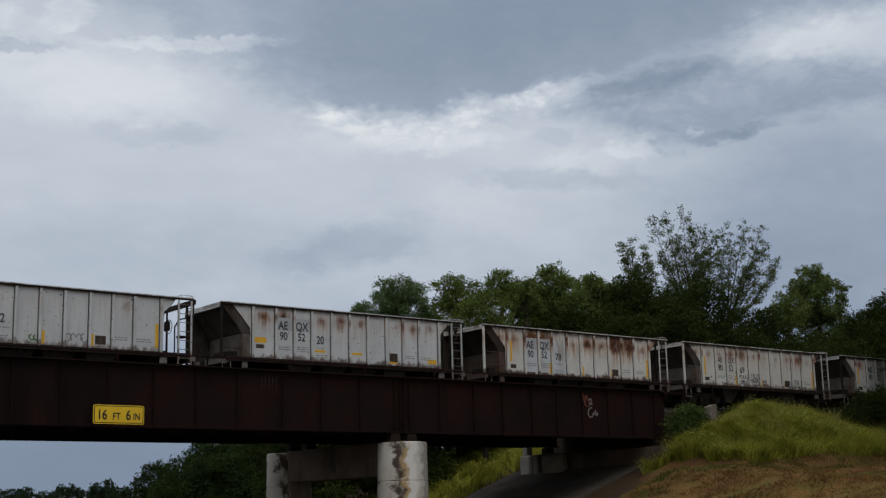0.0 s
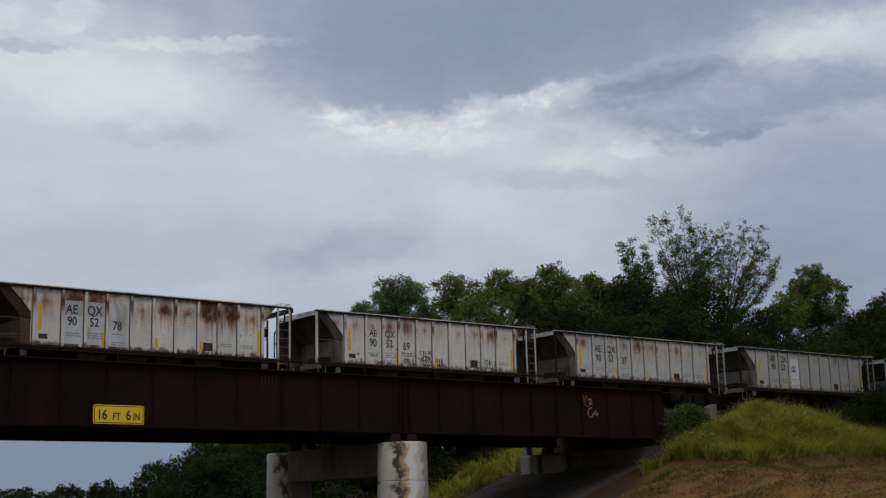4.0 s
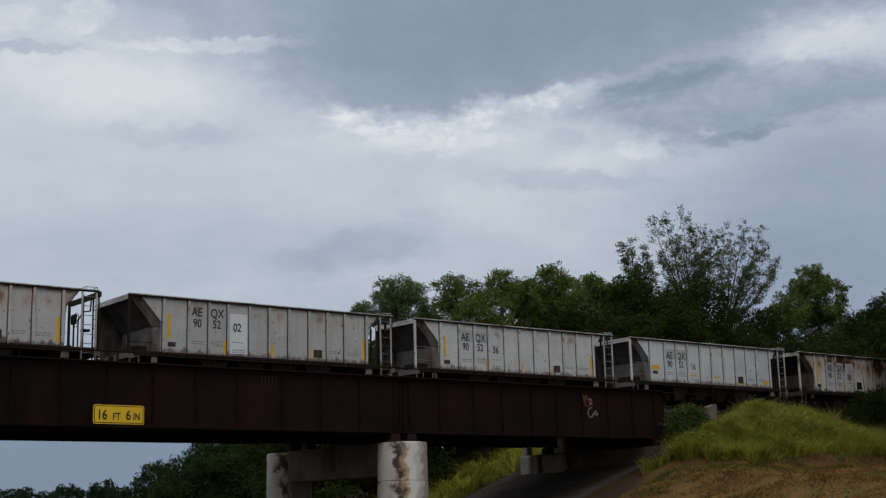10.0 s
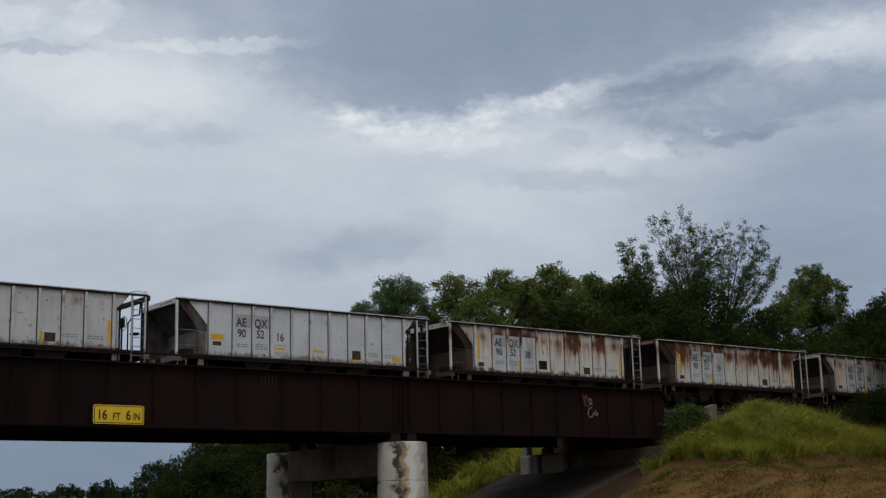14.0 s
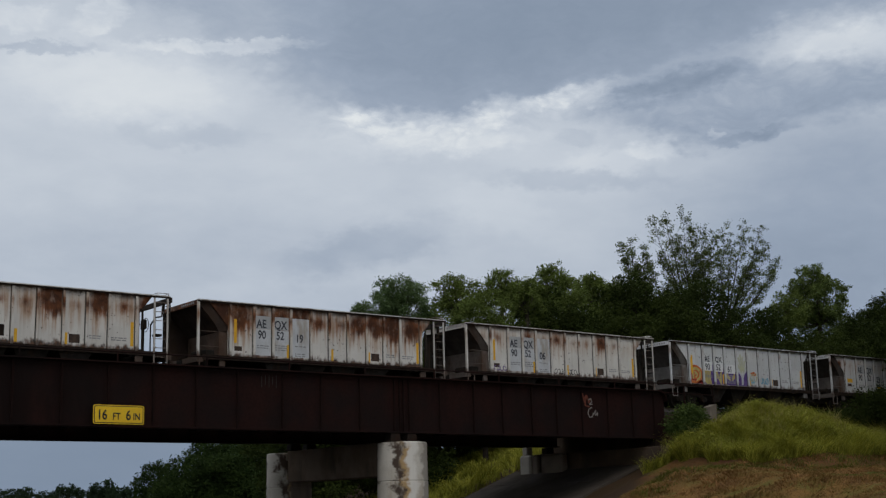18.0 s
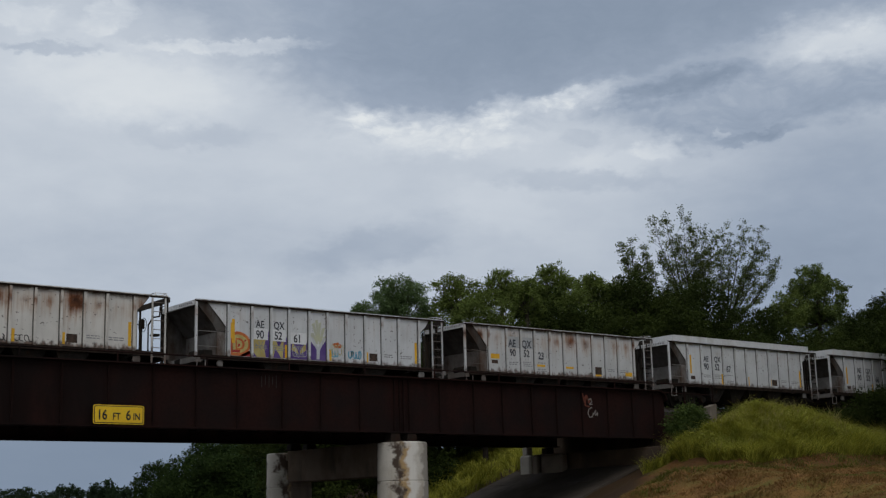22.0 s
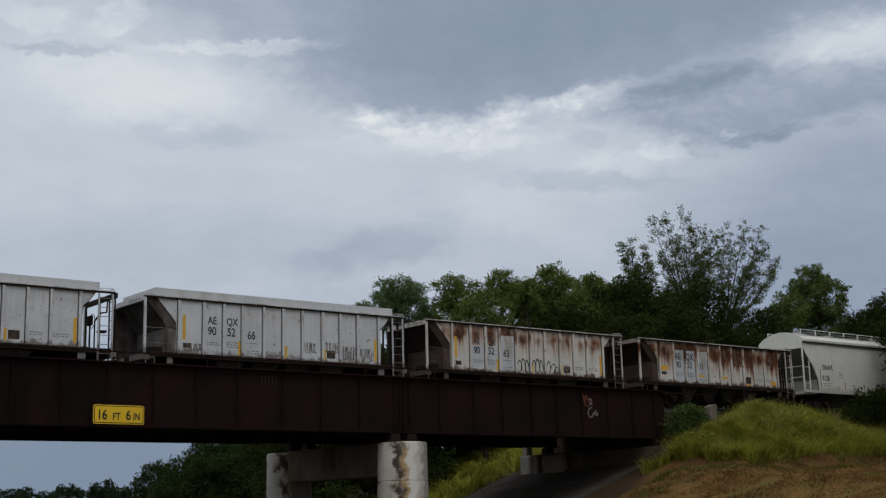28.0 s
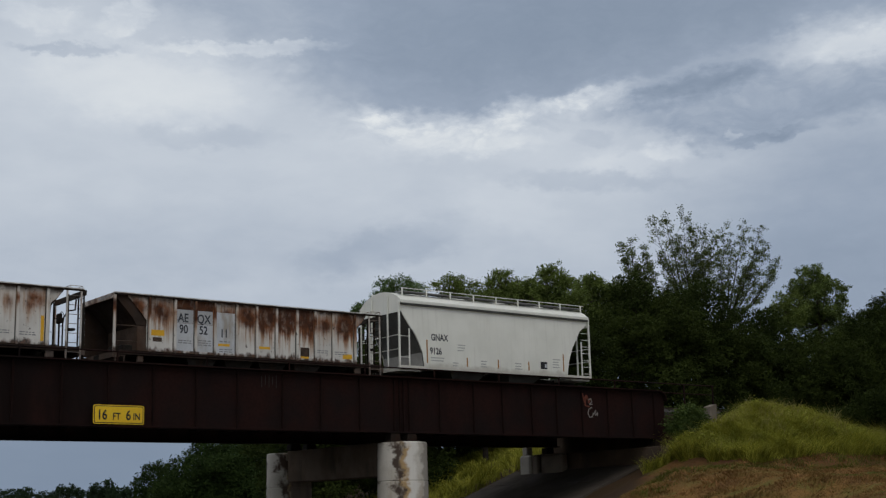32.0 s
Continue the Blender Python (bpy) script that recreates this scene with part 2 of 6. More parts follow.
# ---- sky backdrop: a far shell of cloud ----
def cloud_material():
    n = Nodes("cloud_layer")
    way = n.vmath("NORMALIZE", n.co)
    x, y, z = n.xyz(way)
    ahead = n.math("ADD", n.math("MULTIPLY", x, 0.61624), n.math("MULTIPLY", y, 0.78756))
    aside = n.math("SUBTRACT", n.math("MULTIPLY", x, 0.78756), n.math("MULTIPLY", y, 0.61624))
    az = n.math("MULTIPLY", n.math("ARCTAN2", aside, ahead), 57.2958)
    el = n.math("MULTIPLY", n.math("ARCSINE", z), 57.2958)
    flat = n.node("CombineXYZ")
    n.put(az, flat.inputs[0]), n.put(n.math("MULTIPLY", el, 1.7), flat.inputs[1])
    p = flat.outputs[0]

    def bend(scale, detail, rough):
        w = n.node("TexNoise")
        n.put(p, w.inputs["Vector"])
        w.inputs["Scale"].default_value, w.inputs["Detail"].default_value, w.inputs["Roughness"].default_value = scale, detail, rough
        return n.vmath("SUBTRACT", w.outputs["Color"], (0.5, 0.5, 0.5))
    wide, fine = bend(0.30, 6.0, 0.52), bend(1.1, 5.0, 0.58)
    wx, wy, wz = n.xyz(wide)
    fx, fy, fz = n.xyz(fine)
    a2 = n.math("ADD", az, n.math("ADD", n.math("MULTIPLY", wx, 2.0), n.math("MULTIPLY", fx, 1.6)))
    e2 = n.math("ADD", el, n.math("ADD", n.math("MULTIPLY", wy, 0.8), n.math("MULTIPLY", fy, 1.3)))

    def profile(points, base, span):
        """A height or a tone that changes with the azimuth."""
        r = n.node("ValToRGB")
        r.color_ramp.interpolation = "EASE"
        n.put(n.math("DIVIDE", n.math("ADD", a2, 22.0), 44.0), r.inputs[0])
        e = r.color_ramp.elements
        for q in points[1:-1]:
            e.new((q[0] + 22.0) / 44.0)
        for k, q in zip(e, points):
            k.position = (q[0] + 22.0) / 44.0
            k.color = (*[(q[1] - base) / span] * 3, 1)
        return n.math("ADD", n.math("MULTIPLY", r.outputs[0], span), base)

    def mass(ca, ce, ra, re, lean, k, crisp, u0, v0):
        c, s = math.cos(radians(lean)), math.sin(radians(lean))
        da, de = n.math("SUBTRACT", u0, ca), n.math("SUBTRACT", v0, ce)
        u = n.math("ADD", n.math("MULTIPLY", da, c / ra), n.math("MULTIPLY", de, s / ra))
        v = n.math("SUBTRACT", n.math("MULTIPLY", de, c / re), n.math("MULTIPLY", da, s / re))
        r = n.math("SQRT", n.math("ADD", n.math("MULTIPLY", u, u), n.math("MULTIPLY", v, v)))
        return n.ramp(r, 0.25 + 0.5 * crisp, 1.25 - 0.12 * crisp, k, 0.0)
    # the open layer behind: brightest in the middle heights, dull towards the right and the horizon
    warped = n.vmath("ADD", p, n.vmath("MULTIPLY", wide, (3.0, 3.0, 0.0)))
    billow = n.math("ABSOLUTE", n.math("SUBTRACT", n.noise(0.42, 5, 0.52, warped, (0.75, 1.0, 1.0)), 0.5))
    knots = n.math("ABSOLUTE", n.math("SUBTRACT", n.noise(1.2, 5, 0.55, warped, (0.7, 1.0, 1.0)), 0.5))
    puff = n.math("SUBTRACT", n.math("ADD", n.math("MULTIPLY", billow, 3.4), n.math("MULTIPLY", knots, 2.0)), 0.50)
    total = n.math("ADD", n.ramp(el, 2.5, 10.0, -0.90, 0.0), n.ramp(el, 9.0, 15.5, 0.0, 0.20))
    total = n.math("ADD", total, n.math("MULTIPLY", n.ramp(az, 5.0, 18.0, 0.0, -0.22), n.ramp(el, 18.5, 15.0)))
    total = n.math("ADD", total, n.math("MULTIPLY", n.math("SUBTRACT", n.noise(0.22, 5, 0.55, p, (0.8, 1.0, 1.0)), 0.5), 0.42))
    total = n.math("ADD", total, n.math("MULTIPLY", n.math("SUBTRACT", n.noise(0.75, 5, 0.55, warped, (0.6, 1.0, 1.0)), 0.5), 0.14))
    for ca, ce, ra, re, lean, k, crisp in VEILS:
        total = n.math("ADD", total, mass(ca, ce, ra, re, lean, k, crisp, a2, e2))
    # a second bank to the right, between two edges
    low, high = profile(BANK_LOW, 14.0, 8.0), profile(BANK_HIGH, 14.0, 8.0)
    inside = n.math("MULTIPLY", n.ramp(n.math("SUBTRACT", e2, low), -0.5, 0.65), n.ramp(n.math("SUBTRACT", high, e2), -0.6, 0.7))
    inside = n.math("MULTIPLY", inside, n.ramp(az, 4.5, 10.0))
    total = n.math("ADD", total, n.math("MULTIPLY", inside, n.math("ADD", -0.42, n.math("MULTIPLY", puff, 0.22))))
    # the dark deck with its ragged lower edge, bright heaps showing just below it
    over = n.math("SUBTRACT", e2, profile(DECK_EDGE, 14.0, 8.0))
    soft = n.math("ADD", n.ramp(az, -11.0, -4.0, 1.1, 0.0), n.ramp(az, 6.0, 13.0, 0.0, 0.30))
    deck = n.ramp(over, n.math("SUBTRACT", -0.30, soft), n.math("ADD", 0.62, soft))
    rim = n.math("MULTIPLY", n.ramp(over, -1.9, -0.15), n.math("SUBTRACT", 1.0, deck))
    rim = n.math("MULTIPLY", rim, n.math("MULTIPLY", n.ramp(az, -8.0, -4.0), n.ramp(az, 10.0, 4.0, 0.22, 1.0)))
    total = n.math("ADD", total, n.math("MULTIPLY", rim, n.math("ADD", 0.06, n.math("MULTIPLY", puff, 0.52))))
    tone = n.math("ADD", profile(DECK_TONE, -1.0, 2.0), n.math("MULTIPLY", puff, 0.10))
    tone = n.math("ADD", tone, n.ramp(over, 0.2, 2.6, 0.14, -0.08))
    grow = n.node("Mix")
    grow.data_type = "FLOAT"
    n.put(deck, grow.inputs[0]), n.put(total, grow.inputs[2]), n.put(tone, grow.inputs[3])
    total = grow.outputs[0]
    for ca, ce, ra, re, lean, k, crisp in HEAPS:
        m = mass(ca, ce, ra, re, lean, k, crisp, a2, e2)
        total = n.math("ADD", total, n.math("MULTIPLY", m, n.math("ADD", 0.8, n.math("MULTIPLY", puff, 0.5))))
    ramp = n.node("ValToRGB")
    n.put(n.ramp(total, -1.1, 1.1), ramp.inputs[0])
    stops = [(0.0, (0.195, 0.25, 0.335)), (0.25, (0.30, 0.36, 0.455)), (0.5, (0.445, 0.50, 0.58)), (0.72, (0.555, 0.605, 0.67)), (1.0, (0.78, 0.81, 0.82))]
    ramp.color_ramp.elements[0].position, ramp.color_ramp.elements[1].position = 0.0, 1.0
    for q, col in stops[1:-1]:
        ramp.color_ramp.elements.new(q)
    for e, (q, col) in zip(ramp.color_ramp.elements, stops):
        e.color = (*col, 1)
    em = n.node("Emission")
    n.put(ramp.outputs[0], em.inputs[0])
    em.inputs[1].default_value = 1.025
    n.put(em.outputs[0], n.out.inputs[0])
    return n.m


# the deck's lower edge and tone by azimuth, the right-hand bank's edges (degrees)
DECK_EDGE = [(-21.0, 21.6), (-17.0, 21.4), (-15.0, 20.5), (-11.8, 20.3), (-9.6, 18.8), (-7.2, 17.6), (-5.0, 17.35), (-2.2, 17.15), (0.9, 17.0), (1.8, 17.5), (3.9, 17.5), (5.7, 18.05), (8.7, 18.1), (10.8, 18.6), (13.5, 18.95), (15.8, 19.75), (20.5, 19.9)]
DECK_TONE = [(-20.0, 0.0), (-15.0, -0.08), (-12.0, -0.22), (-8.6, -0.12), (-6.0, -0.30), (-3.0, -0.48), (4.0, -0.58), (12.0, -0.55), (19.0, -0.46)]
BANK_LOW = [(5.0, 17.2), (8.1, 16.1), (11.3, 15.3), (13.7, 15.3), (15.4, 15.9), (20.5, 16.1)]
BANK_HIGH = [(5.0, 17.3), (8.7, 18.0), (10.7, 18.4), (13.7, 18.6), (16.1, 18.3), (20.5, 18.0)]
# thin veils and streaks: azimuth, elevation, half width, half height, lean, brightness, crispness
VEILS = [
    (-14.5, 18.3, 6.5, 1.9, 0.0, 0.30, 0.0),
    (-17.6, 19.65, 2.6, 0.30, 0.0, -0.34, 0.5),
    (-11.3, 16.3, 3.4, 0.55, 0.0, -0.16, 0.3),
    (5.8, 14.15, 4.8, 0.5, -3.0, -0.18, 0.3),
    (7.5, 14.9, 3.0, 0.6, 2.0, 0.16, 0.3),
    (-3.4, 11.5, 4.6, 1.1, 13.0, -0.24, 0.15),
    (2.2, 13.2, 3.0, 1.3, -20.0, 0.14, 0.1),
    (10.5, 17.9, 5.0, 0.7, 9.0, -0.26, 0.2),
    (11.0, 18.4, 4.2, 0.75, 9.0, -0.32, 0.2),
    (17.8, 19.0, 2.8, 0.7, 6.0, 0.20, 0.3),
    (-1.0, 16.1, 6.0, 0.9, 0.0, 0.16, 0.2),
    (-12.0, 11.5, 8.0, 2.0, 0.0, -0.10, 0.0),
    (17.0, 12.0, 9.0, 5.0, 0.0, -0.30, 0.0),
]
# rounded bright heaps and dark tatters in front
HEAPS = [
    (-10.0, 20.05, 4.6, 0.36, 2.0, 0.42, 0.6),
    (-8.6, 19.0, 2.4, 0.9, 10.0, 0.12, 0.2),
    (-15.4, 21.1, 1.5, 0.75, 35.0, 0.36, 0.6),
    (-18.6, 20.8, 2.0, 0.6, 0.0, 0.30, 0.4),
    (5.2, 17.7, 1.1, 0.42, 14.0, 0.40, 0.5),
    (7.2, 17.5, 1.2, 0.35, 5.0, 0.30, 0.5),
    (-3.0, 16.75, 1.7, 0.45, -4.0, 0.36, 0.5),
    (2.1, 16.85, 1.2, 0.45, 8.0, 0.36, 0.5),
    (0.5, 16.0, 3.6, 0.55, 0.0, 0.22, 0.3),
    (9.3, 15.2, 1.5, 0.35, 0.0, 0.22, 0.4),
    (13.7, 15.55, 2.0, 0.32, 9.0, -0.24, 0.7),
    (12.2, 15.8, 0.30, 0.26, 0.0, 0.30, 0.3),
    (6.0, 16.0, 1.3, 0.40, -8.0, -0.22, 0.5),
]


def cloud_shell():
    v, f = [], []
    azs = [radians(51.9 - 50 + 100 * i / 48) for i in range(49)]
    els = [radians(e) for e in (-4, -2, 0, 1, 2, 3, 4, 6, 8, 10, 12, 14, 16, 18, 20, 22, 25, 28, 32)]
    for e in els:
        if e <= 0:
            r = 3500.0
        else:
            t = math.tan(e)
            r = 1.0 / math.sqrt(1 / 3500.0 ** 2 + (t / 450.0) ** 2)
        for a in azs:
            v.append((r * math.cos(a), r * math.sin(a), r * math.tan(e)))
    m = len(azs)
    for j in range(len(els) - 1):
        for i in range(m - 1):
            f.append((j * m + i, j * m + i + 1, (j + 1) * m + i + 1, (j + 1) * m + i))
    me = leaf_mesh("backdrop", v, f)
    me.shade_smooth()
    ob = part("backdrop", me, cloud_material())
    ob.location = EYE
    return tagged(ob, "grey overcast sky with drifting banks of cloud", "sky", kind="structure")


BACKDROP = cloud_shell()


# ---- ground ----
def lerp(a, b, k):
    k = min(1.0, max(0.0, k))
    k = k * k * (3 - 2 * k)
    return a + (b - a) * k


CREST = [(-60, 5.6), (7.5, 5.6), (9, 5.0), (41, 3.1), (44.4, 3.35), (45.8, 4.2), (48.4, 5.45), (51.4, 6.4), (54.9, 6.1), (58.6, 5.3), (62.8, 4.3), (70, 4.0), (400, 4.0)]


def crest(x):
    for (a, p), (b, q) in zip(CREST, CREST[1:]):
        if x <= b:
            return p + (q - p) * max(0.0, (x - a)) / (b - a)
    return CREST[-1][1]


def ground_z(x, y):
    # the bank that carries the track, on both sides of the road
    base = lerp(29.5, 36.3, (y - 36) / 8) + 0.2 * max(0.0, min(y, 76) - 56)
    rise = 0.30 if y < 40 else 0.37
    cut = max(0.0, (x - base) * rise, (9.5 - x) * 0.5)
    if y < 36.5:
        cap = 0.35 + 0.082 * max(0.0, y) if x > 20 else 0.3
    elif y < 42.0:
        k = (y - 36.5) / 5.5
        cap = 3.34 + (crest(x) - 3.34) * (k * (1.3 - 0.3 * k)) if x > 20 else 0.3 + 5.3 * k
    elif y < 43.8:
        cap = lerp(crest(x), 5.95 if x > 52 else 6.2, (y - 42.0) / 1.8)
    elif y < 53.0:
        cap = 6.2
    else:
        cap = lerp(6.2, 5.2 if x > 20 else 0.4, (y - 53) / 14)
        cap = lerp(cap, 0.3, (y - 76) / 14)
    z = min(cut, cap)
    far = max(abs(x - 40) - 120, abs(y - 50) - 110, 0.0)
    if z > 0.05:
        z += 0.16 * (noise.noise((x * 0.35, y * 0.35, 0)) + 0.5 * noise.noise((x * 0.9, y * 0.9, 3)))
    z += 0.05 * noise.noise((x * 0.15, y * 0.15, 9))
    return lerp(z, -0.5, far / 150)


def spread(lo, hi, step, outer):
    core = [lo + step * i for i in range(int((hi - lo) / step) + 1)]
    return [lo - d for d in reversed(outer)] + core + [core[-1] + d for d in outer]


def ground():
    outer = [6, 15, 30, 60, 120, 250, 500, 1000, 2000, 3900]
    xs, ys = spread(-12.0, 104.0, 0.8, outer), spread(-6.0, 92.0, 0.8, outer)
    m = len(xs)
    v = [(x, y, ground_z(x, y)) for y in ys for x in xs]
    f = [(j * m + i, j * m + i + 1, (j + 1) * m + i + 1, (j + 1) * m + i) for j in range(len(ys) - 1) for i in range(m - 1)]
    me = leaf_mesh("ground", v, f)
    me.shade_smooth()
    n = Nodes("grassy_ground")
    big, mid_, fine = n.noise(0.12, 4), n.noise(0.8, 6, 0.65), n.noise(7.0, 5, 0.7)
    c = n.mix(n.ramp(mid_, 0.35, 0.65), (0.130, 0.082, 0.022), (0.175, 0.098, 0.030))
    gx, gy, gz = n.xyz()
    wob = n.math("MULTIPLY", n.math("SUBTRACT", n.noise(0.22, 4), 0.5), 9.0)
    foot = n.math("ADD", gy, wob)
    lush = n.math("MULTIPLY", n.ramp(foot, 28.5, 33.0, 1.0, 0.0), n.ramp(n.math("ADD", gx, wob), 37.0, 43.0))
    c = n.mix(n.ramp(big, 0.36, 0.56, 0.0, 0.9), c, (0.235, 0.120, 0.038))
    c = n.mix(n.ramp(n.noise(0.55, 6, 0.65, stretch=(1.0, 1.6, 1.0)), 0.43, 0.58, 0.0, 0.75), c, (0.115, 0.110, 0.022))
    c = n.mix(n.math("MULTIPLY", lush, 0.8), c, (0.060, 0.075, 0.016))
    c = n.mix(n.ramp(gy, 52.0, 55.0, 0.0, 0.9), c, n.mix(n.ramp(mid_, 0.35, 0.65), (0.040, 0.052, 0.014), (0.075, 0.080, 0.020)))
    c = n.mix(n.math("MULTIPLY", n.ramp(foot, 34.0, 37.0), n.ramp(foot, 40.0, 43.0, 0.75, 0.0)), c, (0.085, 0.032, 0.019))
    c = n.mix(n.ramp(n.noise(0.4, 6, 0.6, stretch=(0.8, 1.2, 1.0)), 0.50, 0.66, 0.0, 0.55), c, (0.105, 0.042, 0.024))
    c = n.mix(n.ramp(fine, 0.42, 0.75, 0.0, 0.55), c, (0.050, 0.045, 0.016))
    c = n.mix(n.math("MULTIPLY", n.ramp(gy, 32.0, 34.5), n.ramp(n.math("SUBTRACT", n.math("ADD", gx, n.math("MULTIPLY", wob, 0.15)), n.math("MULTIPLY", n.math("SUBTRACT", gy, 37.0), 1.3)), 37.0, 38.4, 0.92, 0.0)), c, (0.042, 0.027, 0.017))
    n.bump(n.noise(5.0, 6, 0.7), 0.8, 0.12)
    n.bsdf.inputs["Specular IOR Level"].default_value = 0.1
    ob = part("ground", me, n.done(c, 0.95))
    return tagged(ob, "mown dry grass and earth on sloping ground", "ground", kind="structure")


ground()


def road():
    s = Shape()
    ys = [-300, -100, -40, -20, 0, 20, 30, 40, 50, 60, 80, 120, 200, 400]
    v, f = [], []
    for y in ys:
        v += [(13.0, y, 0.06), (29.0, y, 0.06), (29.0, y, -0.3), (13.0, y, -0.3)]
    for j in range(len(ys) - 1):
        for i in range(4):
            f.append((4 * j + i, 4 * j + (i + 1) % 4, 4 * j + 4 + (i + 1) % 4, 4 * j + 4 + i))
    s.add(v, f)
    tagged(part("road", s, M_ASPHALT), "worn grey asphalt road below the bridge", "road", kind="structure")


road()


# ---- the bridge ----
G_TOP, G_LOW = 7.43, 5.12
JOINT = 32.12


def girder_outline(x0, x1, round_left, round_right):
    r = 0.45
    pts = [(x0, G_LOW + 0.05), (x1, G_LOW + 0.05)]
    if round_right:
        pts += [(x1 - r + r * math.sin(a), G_TOP - 0.05 - r + r * math.cos(a)) for a in [radians(90 - 15 * i) for i in range(7)]]
    else:
        pts.append((x1, G_TOP - 0.05))
    if round_left:
        pts += [(x0 + r - r * math.sin(a), G_TOP - 0.05 - r + r * math.cos(a)) for a in [radians(15 * i) for i in range(7)]]
    else:
        pts.append((x0, G_TOP - 0.05))
    return pts


def flange_strip(s, pts, y0, y1, t):
    for (xa, za), (xb, zb) in zip(pts, pts[1:]):
        d = Vector((xb - xa, 0, zb - za))
        u = Vector((-d.z, 0, d.x)).normalized() * t
        v = [(xa, y0, za), (xa, y1, za), (xb, y1, zb), (xb, y0, zb)]
        s.add(v + [(p[0] + u.x, p[1], p[2] + u.z) for p in v], [(0, 1, 2, 3), (7, 6, 5, 4), (0, 4, 5, 1), (1, 5, 6, 2), (2, 6, 7, 3), (3, 7, 4, 0)])
    return s


def plate_girder(x0, x1, yc, side, stiff, ends):
    """A riveted plate girder: web, flanges with cover plates, stiffeners with angles and rivet rows."""
    g = thing("plate_girder", "dark rust-brown riveted steel plate girder on concrete piers", "bridge girder")
    part("web", Shape().prism(girder_outline(x0, x1, *ends), yc - 0.01, yc + 0.01), M_GIRDER, g)
    out = girder_outline(x0, x1, *ends)[1:]
    if not ends[0]:
        out = out + [(x0, G_LOW + 0.05)]
    strip = list(reversed(out)) if out[0][0] > out[-1][0] else out
    strip = [p for p in strip if p[1] > G_LOW + 0.06]
    part("top_flange", flange_strip(Shape(), strip, yc - 0.22, yc + 0.22, 0.05), M_GIRDER, g)
    part("bottom_flange", Shape().box(x0, x1, yc - 0.22, yc + 0.22, G_LOW, G_LOW + 0.05), M_GIRDER, g)
    part("cover_plate", Shape().box(x0 + 2.2, x1 - 2.2, yc - 0.20, yc + 0.20, G_LOW - 0.028, G_LOW - 0.002), M_GIRDER, g)
    for z in (G_LOW + 0.05, G_TOP - 0.05 - 0.15):
        part("flange_angle", Shape().box(x0 + 0.5, x1 - 0.5, yc + side * 0.012, yc + side * 0.030, z, z + 0.15), M_GIRDER, g)
    me = shared("stiffener", lambda: Shape().box(-0.010, 0.010, -0.10, 0.0, 0.055, 2.20).box(0.008, 0.09, -0.016, 0.0, 0.055, 2.20))
    rv = Shape()
    for i in range(14):
        rv.tube((0.05, -0.016, 0.15 + 0.15 * i), (0.05, -0.030, 0.15 + 0.15 * i), 0.018, 5, 0.011)
    rvm = shared("rivet_row", lambda: rv)
    for x in stiff:
        m = Matrix.Translation((x, yc + side * 0.012, G_LOW)) @ Matrix.Diagonal((1, -side, 1, 1))
        st = part("stiffener", me, M_GIRDER, g, at=m)
        tagged(part("rivet_row", rvm, M_GIRDER, st), kind="stuff")
    return g


STIFF_A = [9.0 + 1.72 * i for i in range(14)]
STIFF_B = [32.22, 32.5, 34.11, 35.95, 37.57, 39.28, 40.78, 42.36, 44.0, 45.64, 47.1]
STIFF_A = [x for x in STIFF_A if x < 25.5] + [26.45, 28.2, 30.05, 31.75, 32.02]
for yc, side in ((44.15, -1), (51.85, 1)):
    gap = 0.008 if yc < 50 else 0.0008
    plate_girder(8.2, JOINT - gap, yc, side, STIFF_A, (True, False))
    plate_girder(JOINT + gap, 47.88, yc, side, STIFF_B, (False, True))

deck = thing("bridge_deck", "dark steel floor beams and deck carrying ballast", "bridge deck")
part("deck_plate", Shape().box(8.3, 48.2, 44.40, 51.60, 6.02, 6.10), M_STEEL, deck)
for i in range(27):
    x = 8.8 + 1.47 * i
    part("floor_beam", Shape().box(x - 0.12, x + 0.12, 44.18, 51.82, 5.55, 5.58).box(x - 0.012, x + 0.012, 44.18, 51.82, 5.58, 6.0).box(x - 0.12, x + 0.12, 44.18, 51.82, 6.0, 6.02), M_STEEL, deck)

# the low pipe rail along the girder's top
rail = thing("guard_rail", "low dark steel pipe rail on short posts along the girder", "railing")
part("pipe", Shape().tube((8.4, 44.15, 7.80), (51.6, 44.15, 7.80), 0.03, 8), M_GIRDER, rail)
part("pipe", Shape().tube((47.95, 44.15, 7.35), (51.6, 44.15, 7.35), 0.025, 8), M_GIRDER, rail)
for x in (49.4, 51.5):
    part("post", Shape().box(x - 0.03, x + 0.03, 44.12, 44.18, 6.0, 7.80), M_GIRDER, rail)
for i in range(12):
    x = 9.0 + 3.56 * i
    if x < 47.4:
        part("post", Shape().box(x - 0.025, x + 0.025, 44.125, 44.175, G_TOP - 0.002, 7.80), M_GIRDER, rail)


